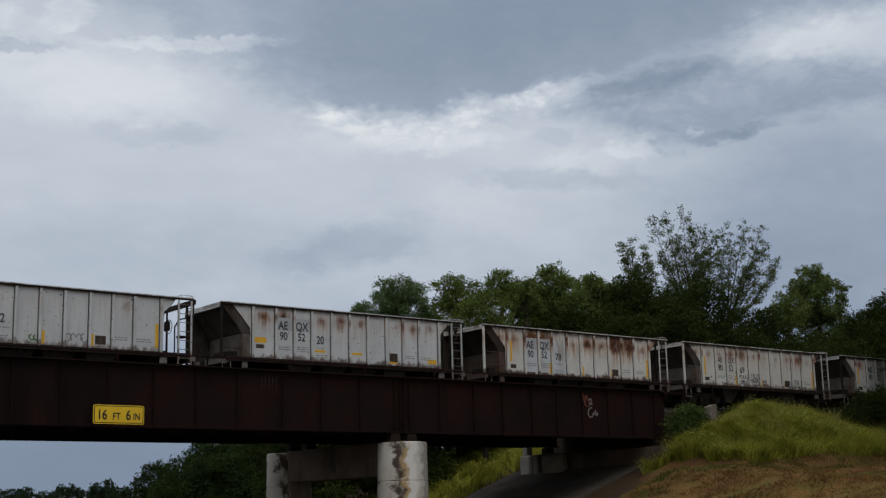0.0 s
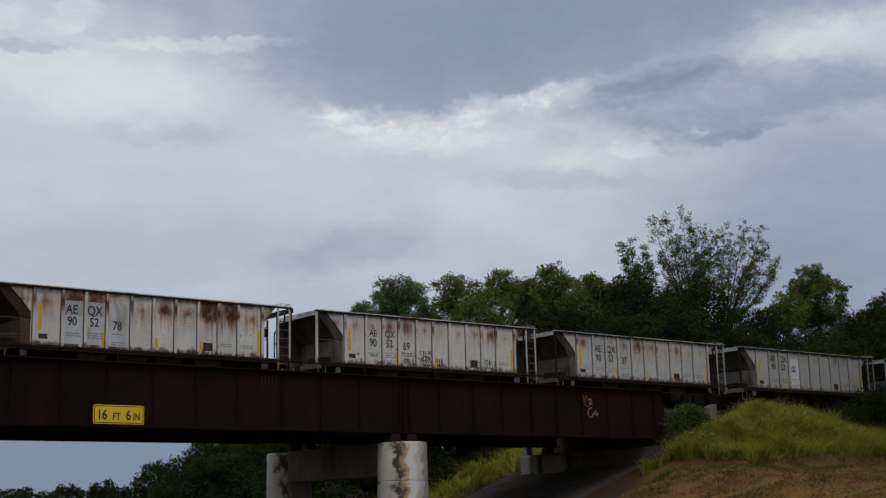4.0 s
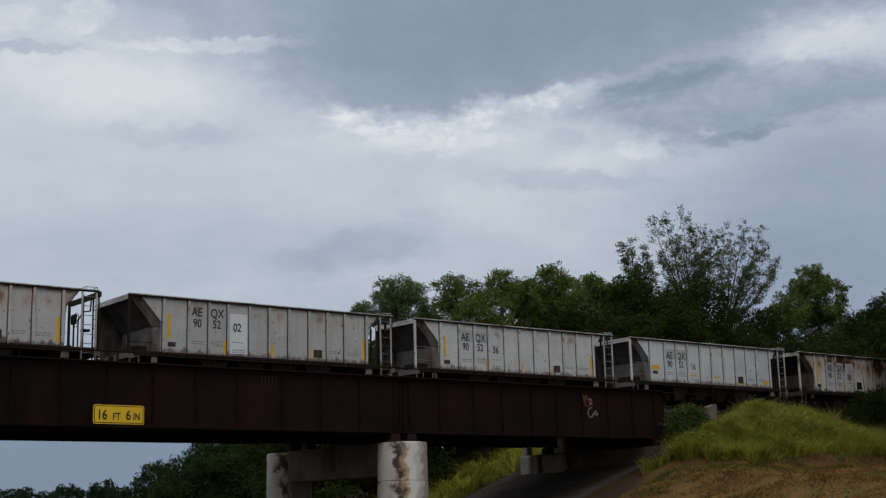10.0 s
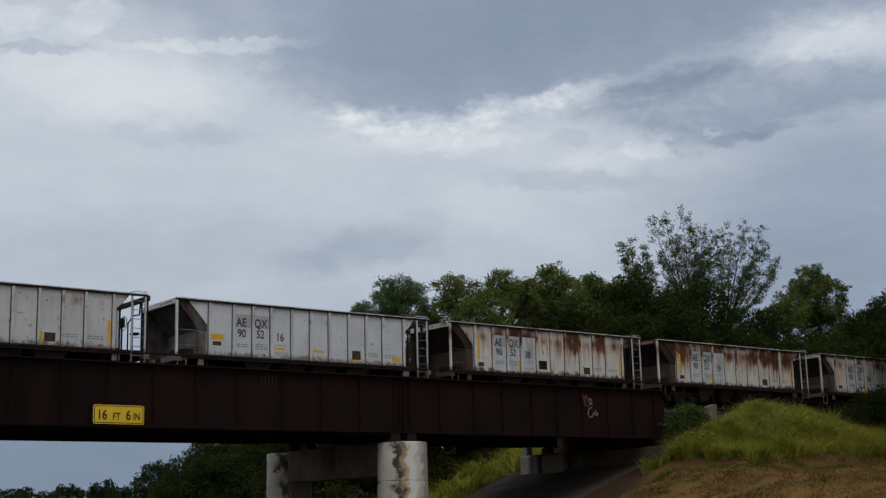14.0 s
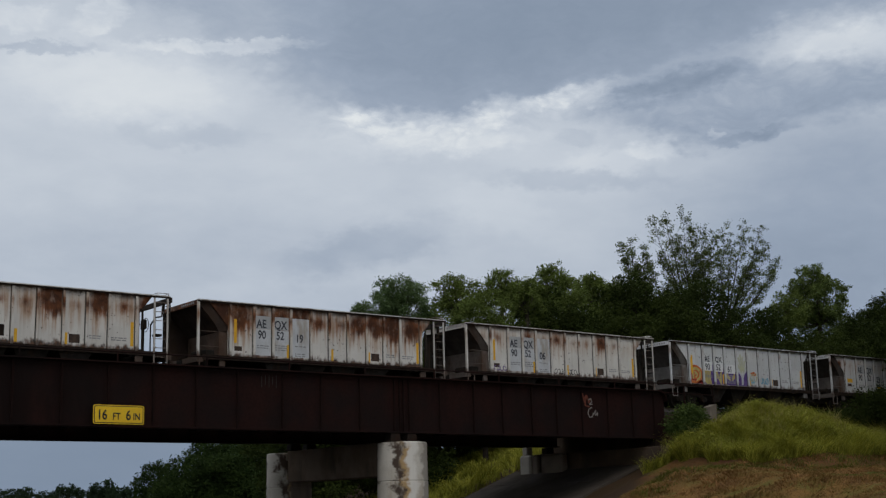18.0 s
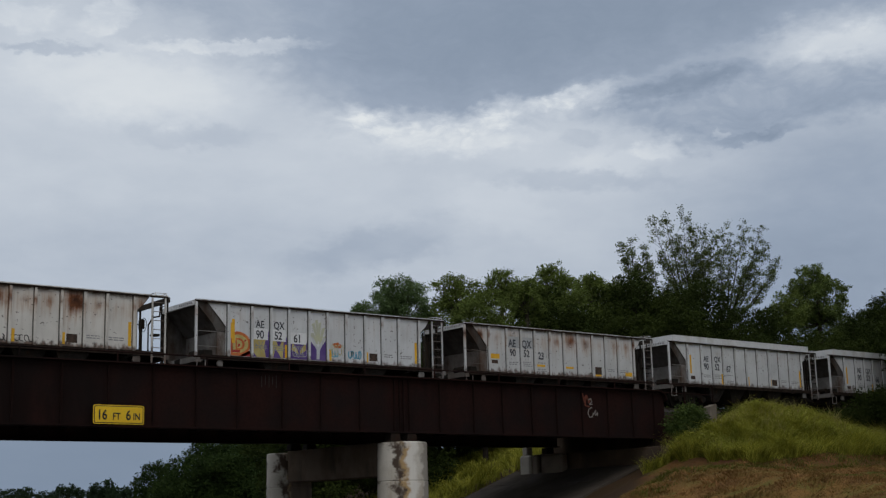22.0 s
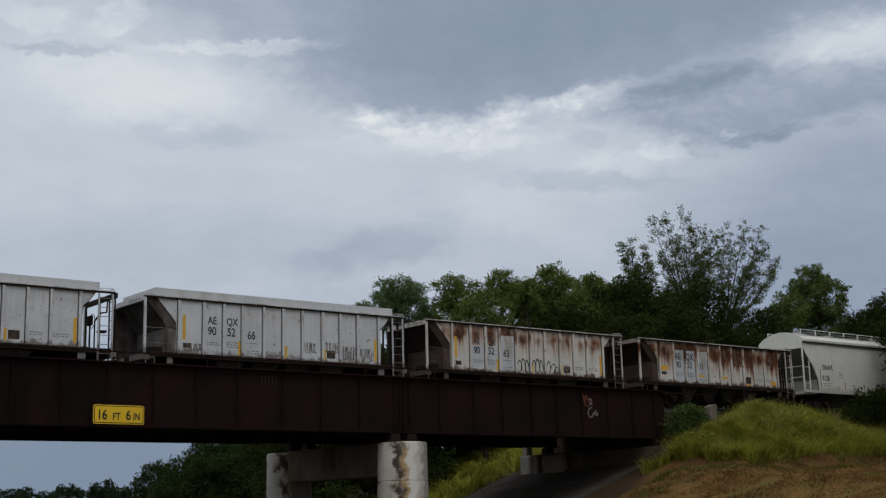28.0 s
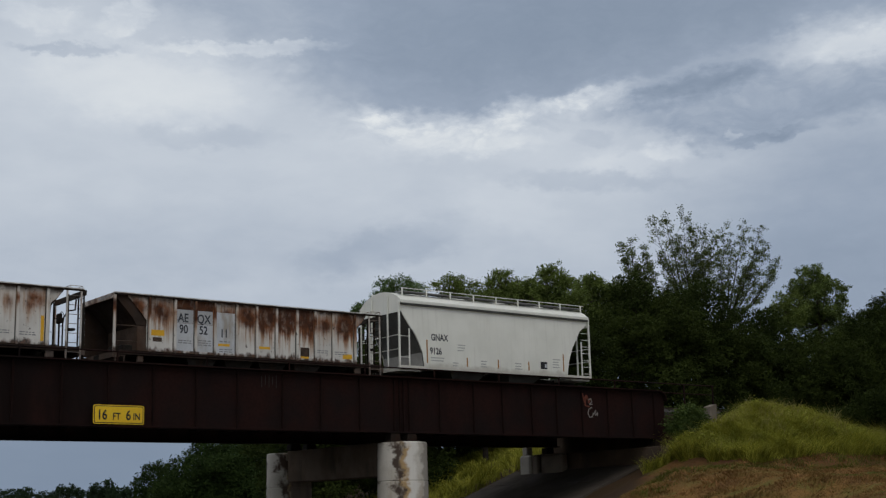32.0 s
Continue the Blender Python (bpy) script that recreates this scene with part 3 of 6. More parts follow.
# clearance sign
def clearance_sign():
    g = thing("clearance_sign", "yellow clearance sign with black border on the girder", "sign", pose(19.685, 43.93, 5.54))
    w, h = 0.955, 0.335

    def plate(w, h, r, y0, y1):
        pts = []
        for cx, cz, a0 in ((w - r, h - r, 0), (-w + r, h - r, 90), (-w + r, -h + r, 180), (w - r, -h + r, 270)):
            pts += [(cx + r * math.cos(radians(a0 + 22.5 * i)), cz + r * math.sin(radians(a0 + 22.5 * i))) for i in range(5)]
        return Shape().prism(pts, y0, y1)
    part("panel", plate(w, h, 0.07, 0.0, 0.02), M_SIGN, g)
    part("border", plate(w - 0.03, h - 0.03, 0.06, -0.004, 0.0), M_BLACK, g, "thin black border line")
    part("face", plate(w - 0.058, h - 0.058, 0.045, -0.008, -0.004), M_SIGN, g)
    for txt, size, x, z in (("16", 0.48, -0.82, -0.175), ("FT", 0.34, -0.24, -0.175), ("6", 0.48, 0.26, -0.175), ("IN", 0.34, 0.53, -0.175)):
        part("lettering", lettering(txt, size), M_BLACK, g, "black lettering", Matrix.Translation((x, -0.010, z)))
    for x in (-0.6, 0.6):
        part("bracket", Shape().box(x - 0.03, x + 0.03, 0.02, 0.21, -0.25, 0.25), M_STEEL, g)


clearance_sign()


def girder_tag():
    rng = random.Random(3)
    red = worn("red_spray", (0.20, 0.050, 0.025), (0.10, 0.028, 0.016), 6, 0.7)
    pale = worn("pale_spray", (0.32, 0.29, 0.27), (0.20, 0.17, 0.16), 6, 0.7)
    g = thing("graffiti", "red and white sprayed tag on the dark girder", "graffiti", pose(42.36, 44.128, 5.4))
    y = 0.0
    lines = [(red, "red_line", 0.040, [(0.10, 1.72), (0.22, 1.30), (0.40, 1.62), (0.48, 1.28), (0.62, 1.52)]),
             (red, "red_line", 0.034, [(0.14, 1.40), (0.36, 1.66), (0.24, 1.18), (0.52, 1.12)]),
             (pale, "pale_line", 0.022, [(0.46, 1.42), (0.62, 1.50), (0.68, 1.34), (0.50, 1.22), (0.72, 1.24)]),
             (pale, "pale_line", 0.024, [(0.66, 1.10), (0.48, 1.02), (0.40, 0.82), (0.50, 0.64), (0.68, 0.66), (0.74, 0.84)]),
             (pale, "pale_line", 0.022, [(0.74, 0.76), (0.90, 0.98), (0.86, 0.72), (1.02, 0.86), (1.0, 0.70)])]
    for k, (m, name, w, pts) in enumerate(lines):
        s = Shape()
        for (xa, za), (xb, zb) in zip(pts, pts[1:]):
            d = Vector((xb - xa, 0, zb - za)).normalized()
            u, q = Vector((-d.z, 0, d.x)) * w, y - 0.001 * k
            s.add([(xa + u.x, q, za + u.z), (xa - u.x, q, za - u.z), (xb - u.x, q, zb - u.z), (xb + u.x, q, zb + u.z)], [(0, 1, 2, 3)])
        part(name, s, m, g)

    old = thing("graffiti", "faint pale scratched marks on the dark girder", "graffiti", pose(25.55, 44.128, 6.75))
    for q in range(5):
        part("pale_line", Shape().add([(0.16 * q, 0, 0.10 * (q % 2)), (0.16 * q + 0.03, 0, 0.10 * (q % 2)), (0.16 * q + 0.03, 0, 0.42 + 0.06 * (q % 3)), (0.16 * q, 0, 0.42 + 0.06 * (q % 3))], [(0, 1, 2, 3)]), M_FAINT, old)


M_FAINT = worn("faint_paint", (0.045, 0.040, 0.038), (0.03, 0.026, 0.024), 5, 0.8, spec=0.1)
girder_tag()


def pier():
    g = thing("bridge_pier", "stained concrete pier of two round columns and a cap beam", "pier")
    def stained(name, where, amount, tone=1.0, shade_side=0.0):
        n = Nodes(name)
        x, y, z = n.xyz()
        c = n.mix(n.ramp(n.noise(0.8, 5), 0.35, 0.65), (0.66 * tone, 0.62 * tone, 0.55 * tone), (0.52 * tone, 0.48 * tone, 0.41 * tone))
        c = n.mix(n.ramp(n.noise(24, 5, 0.6), 0.4, 0.75, 0.0, 0.22), c, (0.26, 0.22, 0.18))
        flow = n.noise(1.3, 6, 0.6, stretch=(1.5, 1.5, 0.28))
        c = n.mix(n.ramp(flow, 0.50, 0.66, 0.0, 0.5), c, (0.36, 0.28, 0.19))
        # water runs down the face below the bearing and leaves a dark track with pale lime beside it
        wob = n.math("MULTIPLY", n.math("SUBTRACT", n.noise(1.7, 5, 0.62, stretch=(0.5, 0.5, 1.0)), 0.5), 1.0)
        off = n.math("ADD", n.math("SUBTRACT", x, where), wob)
        lime = n.ramp(n.math("ABSOLUTE", n.math("SUBTRACT", off, 0.46)), 0.14, 0.40, 0.85, 0.0)
        c = n.mix(lime, c, (0.76 * tone, 0.73 * tone, 0.67 * tone))
        # darker grey towards the right-hand edge
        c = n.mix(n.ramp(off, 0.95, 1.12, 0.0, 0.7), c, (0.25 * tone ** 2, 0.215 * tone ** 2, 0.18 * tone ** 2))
        ochre = n.ramp(n.math("ABSOLUTE", n.math("SUBTRACT", off, 0.20)), 0.05, 0.20, amount, 0.0)
        c = n.mix(n.math("MULTIPLY", ochre, n.ramp(n.noise(2.2, 4, 0.6), 0.36, 0.58)), c, (0.40, 0.27, 0.13))
        trail = n.ramp(n.math("ABSOLUTE", off), 0.09, 0.21, amount, 0.0)
        patchy = n.ramp(n.noise(2.6, 5, 0.6, stretch=(1.0, 1.0, 0.6)), 0.30, 0.56)
        c = n.mix(n.math("MULTIPLY", trail, patchy), c, (0.062, 0.040, 0.027))
        # the rear column's shaded right side, painted in brown
        if shade_side:
            c = n.mix(n.ramp(off, 0.08, 0.24, 0.0, shade_side), c, n.mix(n.ramp(flow, 0.4, 0.6), (0.15, 0.112, 0.082), (0.09, 0.066, 0.048)))
        n.bump(n.noise(18, 5, 0.6), 0.35, 0.02)
        return n.done(c, 0.88)
    m = stained("stained_concrete", 31.52, 1.0, 0.92)
    plain = stained("grey_concrete", 31.50, 1.0, 0.80, 0.92)

    def column(yc, top):
        s = Shape()
        prof = [(-0.4, 1.06), (1.36, 1.05), (1.39, 1.02), (1.42, 1.05), (3.15, 1.04), (3.18, 1.01), (3.21, 1.035), (top - 0.04, 1.02), (top, 0.98)]
        k = 40
        v = [(JOINT + 0.12 + r * math.cos(2 * math.pi * i / k), yc + r * math.sin(2 * math.pi * i / k), z) for z, r in prof for i in range(k)]
        f = [(j * k + i, j * k + (i + 1) % k, (j + 1) * k + (i + 1) % k, (j + 1) * k + i) for j in range(len(prof) - 1) for i in range(k)]
        s.add(v, f + [tuple(range((len(prof) - 1) * k, len(prof) * k))])
        return s
    part("column", column(44.25, 4.74), m, g, "pale round column with dark rust-brown stains")
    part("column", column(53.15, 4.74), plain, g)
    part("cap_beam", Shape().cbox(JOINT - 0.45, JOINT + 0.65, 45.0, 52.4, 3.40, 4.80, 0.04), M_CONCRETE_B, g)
    for yc in (44.15, 51.85):
        for dx in (-0.42, 0.42):
            b = thing("bearing", "dark rusty steel bearing under the girder", "bearing", pose(JOINT + dx, yc, 4.74 if yc < 50 else 4.805), "bearings")
            part("plate", Shape().cbox(-0.3, 0.3, -0.28, 0.28, 0.0, 0.06), M_STEEL, b)
            part("shoe", Shape().prism([(-0.25, 0.06), (0.25, 0.06), (0.22, G_LOW - 0.03 - (4.74 if yc < 50 else 4.805)), (-0.22, G_LOW - 0.03 - (4.74 if yc < 50 else 4.805))], -0.2, 0.2), M_STEEL, b)


pier()


def abutments():
    a = thing("abutment", "weathered concrete abutment wall under the bridge end", "abutment")
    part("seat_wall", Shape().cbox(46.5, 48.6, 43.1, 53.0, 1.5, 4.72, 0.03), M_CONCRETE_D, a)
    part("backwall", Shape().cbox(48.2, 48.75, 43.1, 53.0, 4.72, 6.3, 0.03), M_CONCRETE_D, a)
    part("wing_post", Shape().cbox(46.1, 46.5, 52.25, 52.62, 4.722, 5.15, 0.03), M_CONCRETE, a, "pale concrete corner post")
    part("wingwall", Shape().prism([(49.30, 3.2), (49.95, 3.2), (50.05, 6.75), (49.55, 6.6)], 42.7, 43.1), M_CONCRETE_M, a, "pale concrete end block")
    for y, w in ((52.36, 0.42), (51.55, 0.26), (50.35, 0.80)):
        part("pedestal", Shape().cbox(46.0, 46.5, y - w, y + w, 2.8, 4.72, 0.10), M_CONCRETE if y > 52 else M_CONCRETE_M, a)
    for yc in (44.15, 51.85):
        b = thing("bearing", "dark rusty steel bearing under the girder", "bearing", pose(47.2, yc, 4.72), "bearings")
        part("plate", Shape().cbox(-0.3, 0.3, -0.28, 0.28, 0.0, 0.06), M_STEEL, b)
        part("shoe", Shape().prism([(-0.25, 0.06), (0.25, 0.06), (0.22, G_LOW - 4.75), (-0.22, G_LOW - 4.75)], -0.2, 0.2), M_STEEL, b)
    w = thing("abutment", "weathered concrete abutment wall under the bridge end", "abutment")
    part("seat_wall", Shape().cbox(7.0, 9.0, 43.1, 53.0, -0.3, 5.09, 0.03), M_CONCRETE_D, w)
    part("backwall", Shape().cbox(7.0, 7.6, 43.1, 53.0, 5.09, 6.3, 0.03), M_CONCRETE_D, w)
    # paved slope below the abutment, in slabs
    sl = thing("slope_paving", "grey concrete slabs paving the bank under the bridge", "paving", kind="structure")
    for i in range(5):
        for j in range(4):
            x0, y0 = 36.5 + 2.0 * i, 44.5 + 2.3 * j
            h = lambda x: (x - 36.3) * 0.37 + 0.16
            s = Shape()
            xa, xb, ya, yb = x0 + 0.012, x0 + 1.988, y0 + 0.012, y0 + 2.288
            v = [(x, y, h(x) - d) for d in (0.0, 0.14) for x, y in ((xa, ya), (xb, ya), (xb, yb), (xa, yb))]
            s.add(v, [(0, 1, 2, 3), (7, 6, 5, 4), (0, 4, 5, 1), (1, 5, 6, 2), (2, 6, 7, 3), (3, 7, 4, 0)])
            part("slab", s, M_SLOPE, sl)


abutments()


# ---- track ----
def track():
    b = Shape()
    for x0, x1 in ((-120, 8.2), (48.75, 400)):
        b.prism_x([(MID - 2.9, 6.0), (MID + 2.9, 6.0), (MID + 1.6, 6.62), (MID - 1.6, 6.62)], x0, x1)
    b.prism_x([(44.45, 6.1), (51.5, 6.1), (51.5, 6.5), (MID + 1.6, 6.62), (MID - 1.6, 6.62), (44.45, 6.45)], 8.2, 48.75)
    tagged(part("ballast", b, M_BALLAST), "grey crushed-stone ballast under the track", "ballast", kind="structure")
    t = Shape()
    for i in range(700):
        x = -100 + 0.56 * i
        t.box(x - 0.115, x + 0.115, MID - 1.3, MID + 1.3, 6.5, 6.645)
    tagged(part("railway_ties", t, M_TIE), "dark wooden railway ties in ballast", "ties", kind="stuff")
    for y in (MID - 0.755, MID + 0.755):
        r = Shape().prism_x([(y - 0.07, 6.645), (y + 0.07, 6.645), (y + 0.07, 6.66), (y + 0.012, 6.68), (y + 0.012, 6.755), (y + 0.036, 6.765), (y + 0.036, 6.8),
                             (y - 0.036, 6.8), (y - 0.036, 6.765), (y - 0.012, 6.755), (y - 0.012, 6.68), (y - 0.07, 6.66)], -120, 400)
        tagged(part("rail", r, M_RAILTOP), "worn steel rail on wooden ties", "rail", "rails of the track")


track()

# ---- the train ----
POSTS = (1.43, 2.47, 3.33, 4.15, 5.10, 5.98, 6.88, 7.83, 8.70, 9.55, 10.62)
SIDE, TOP, SILL = 1.475, 3.32, 1.20


def truck(parent, x, spin):
    """A freight truck: two side frames, a bolster, springs and two wheelsets."""
    t = part("truck", shared("bolster", lambda: Shape().cbox(-0.2, 0.2, -1.1, 1.1, 0.45, 0.70, 0.02)), M_FRAME, parent, at=Matrix.Translation((x, 0, 0)))

    def frame_side():
        s = Shape()
        s.prism([(-1.15, 0.36), (-1.15, 0.56), (-0.7, 0.66), (-0.35, 0.82), (0.35, 0.82), (0.7, 0.66), (1.15, 0.56), (1.15, 0.36), (0.95, 0.33), (0.75, 0.45),
                 (0.38, 0.62), (0.33, 0.34), (0.3, 0.20), (-0.3, 0.20), (-0.33, 0.34), (-0.38, 0.62), (-0.75, 0.45), (-0.95, 0.33)], -0.09, 0.09)
        for a in (-0.85, 0.85):
            s.tube((a, -0.16, 0.42), (a, 0.1, 0.42), 0.14, 10)
        for a in (-0.16, 0.0, 0.16):
            s.tube((a, -0.07, 0.24), (a, -0.07, 0.62), 0.065, 7)
        return s

    def wheelset():
        s = Shape().tube((0, -0.95, 0), (0, 0.95, 0), 0.075, 10)
        for sy in (-1, 1):
            s.tube((0, sy * 0.70, 0), (0, sy * 0.83, 0), 0.42, 28)
            s.tube((0, sy * 0.675, 0), (0, sy * 0.70, 0), 0.45, 28)
            for k in range(4):
                a = math.pi / 2 * k
                s.tube((0.25 * math.cos(a), sy * 0.825, 0.25 * math.sin(a)), (0.25 * math.cos(a), sy * 0.845, 0.25 * math.sin(a)), 0.05, 6)
        return s
    for y in (-1.0, 1.0):
        part("side_frame", shared("side_frame", frame_side), M_FRAME, t, at=Matrix.Translation((0, y, 0)) @ (Matrix.Rotation(math.pi, 4, "Z") if y > 0 else Matrix()))
    for a in (-0.85, 0.85):
        spin.setdefault(round(a, 2), []).append(part("wheelset", shared("wheelset", wheelset), M_FRAME, t, at=Matrix.Translation((a, 0, 0.42))))


def coupler(parent, x, d):
    part("coupler", shared("coupler", lambda: Shape().cbox(-0.42, 0.1, -0.09, 0.09, 0.72, 0.92, 0.02).cbox(-0.66, -0.42, -0.17, 0.14, 0.66, 0.98, 0.04)),
         M_FRAME, parent, at=Matrix.Translation((x, 0, 0)) @ (Matrix() if d < 0 else Matrix.Rotation(math.pi, 4, "Z")))


def panel_mesh(i):
    """One bay of the side sheet; the end bays run out to slanted edges."""
    a, b = POSTS[i] + 0.005, POSTS[i + 1] - 0.005
    s = Shape()
    yo, yi = -SIDE + 0.075, -SIDE + 0.06 + 0.03
    s.prism([(a, SILL), (b, SILL), (b, TOP - 0.06), (a, TOP - 0.06)], yo, yi)
    return s


def gusset(front, far=False):
    if front:
        pts = [(0.09, TOP - 0.06), (1.40, TOP - 0.06), (1.40, SILL), (0.09, SILL)] if far else [(0.52, TOP - 0.06), (1.40, TOP - 0.06), (1.40, SILL), (1.33, SILL), (1.33, 2.35), (1.10, 2.62)]
    else:
        pts = [(10.65, TOP - 0.06), (11.20, TOP - 0.06), (11.0, 2.95), (10.74, 2.72), (10.72, SILL), (10.65, SILL)]
    return Shape().prism(pts, SIDE - 0.09, SIDE - 0.075) if far else Shape().prism(pts, -SIDE + 0.075, -SIDE + 0.09)


def side_post(s, x):
    s.box(x - 0.045, x + 0.045, -SIDE, -SIDE + 0.075, SILL - 0.02, TOP - 0.06)
    return s


def post_seam(x):
    return Shape().box(x - 0.082, x + 0.056, -SIDE + 0.060, -SIDE + 0.074, SILL, TOP - 0.06)


def end_box():
    """The upright foot of the hopper's end."""
    return Shape().cbox(1.0, 1.62, -1.31, 1.31, 1.12, 2.148, 0.02)


def slope_sheet(rear=False):
    """The hopper's end below the rim: slanting down and inwards, then upright, with its corners cut back."""
    s = Shape()
    rows = [(TOP - 0.07, 0.03, 1.36), (2.85, 0.40, 1.35), (2.45, 0.78, 1.33), (2.15, 0.98, 1.31)]
    if rear:
        rows = [(TOP - 0.07, 0.80, 1.36), (2.95, 1.02, 1.34), (2.65, 1.26, 1.33), (1.9, 1.32, 1.32), (1.12, 1.34, 1.32)]
    v, f = [], []
    for z, x, w in rows:
        v += [(1.62, -1.36, z), (1.40, -1.36, z), (x, -w, z), (x, w, z), (1.40, 1.36, z), (1.62, 1.36, z)]
    for j in range(len(rows) - 1):
        for i in range(5):
            f.append((6 * j + i, 6 * j + i + 1, 6 * j + 7 + i, 6 * j + 6 + i))
        f.append((6 * j + 5, 6 * j, 6 * j + 6, 6 * j + 11))
    f += [tuple(range(6)), tuple(range(6 * len(rows) - 1, 6 * len(rows) - 7, -1))]
    return s.add(v, f)


def ladder_mesh(x0, x1, y, z0, z1, n):
    s = Shape()
    for x in (x0, x1):
        s.box(x - 0.03, x + 0.03, y - 0.012, y + 0.03, z0, z1)
    return s


def strokes(rng, x0, x1, z0, z1, n, r, y):
    """Loose sprayed lines."""
    s = Shape()
    for k in range(n):
        x = x0 + (x1 - x0) * (k + 0.5) / n
        w, h = (x1 - x0) / n * 0.55, (z1 - z0) / 2
        a0, sweep = rng.uniform(0, 6.3), rng.uniform(3.0, 6.0)
        pts = [(x + w * math.cos(a0 + sweep * i / 9) + 0.06 * i / 9, y, (z0 + z1) / 2 + h * rng.uniform(0.8, 1.0) * math.sin(a0 + sweep * i / 9)) for i in range(10)]
        for p, q in zip(pts, pts[1:]):
            d = Vector(q) - Vector(p)
            u = Vector((-d.z, 0, d.x)).normalized() * r
            s.add([Vector(p) + u, Vector(p) - u, Vector(q) - u, Vector(q) + u], [(0, 1, 2, 3)])
    return s


def stencil_bars(parent, x, z, rows, w, rng, material=None):
    """Small data lines that cannot be read, as plain bars."""
    s = Shape()
    for i in range(rows):
        a = x
        while a < x + w - 0.05:
            b = min(x + w, a + rng.uniform(0.06, 0.2))
            s.box(a, b, -SIDE + 0.0715, -SIDE + 0.0735, z - 0.085 * i, z - 0.085 * i + 0.04)
            a = b + 0.04
    tagged(part("stencil", s, material or M_STENCIL, parent, "small faded data lines"), kind="stuff")


SPIN = {}
M_SILL = worn("sill_grime", (0.030, 0.020, 0.015), (0.016, 0.012, 0.010), 4.0, 0.9, spec=0.1)
TRAIN = []
M_GREEN = worn("spray_green", (0.10, 0.22, 0.07), (0.07, 0.16, 0.05), 3, 0.6)
M_ORANGE = worn("spray_orange", (0.62, 0.20, 0.05), (0.45, 0.08, 0.03), 2.5, 0.6)
M_RED = worn("spray_red", (0.40, 0.03, 0.03), (0.30, 0.02, 0.03), 3, 0.6)
M_PURPLE = worn("spray_purple", (0.075, 0.035, 0.20), (0.14, 0.09, 0.27), 2, 0.6)
M_LEMON = worn("spray_yellow", (0.55, 0.49, 0.19), (0.42, 0.33, 0.12), 2.5, 0.6)
M_HAZE = worn("spray_haze", (0.53, 0.54, 0.36), (0.47, 0.48, 0.40), 2.5, 0.6)
M_NUMBER = worn("number_white", (0.78, 0.79, 0.80), (0.70, 0.71, 0.72), 3, 0.6)
M_SCRAWL = worn("spray_brown", (0.11, 0.085, 0.07), (0.19, 0.16, 0.14), 8, 0.7)
M_BLUE = worn("spray_blue", (0.12, 0.38, 0.55), (0.20, 0.45, 0.55), 2.5, 0.6)


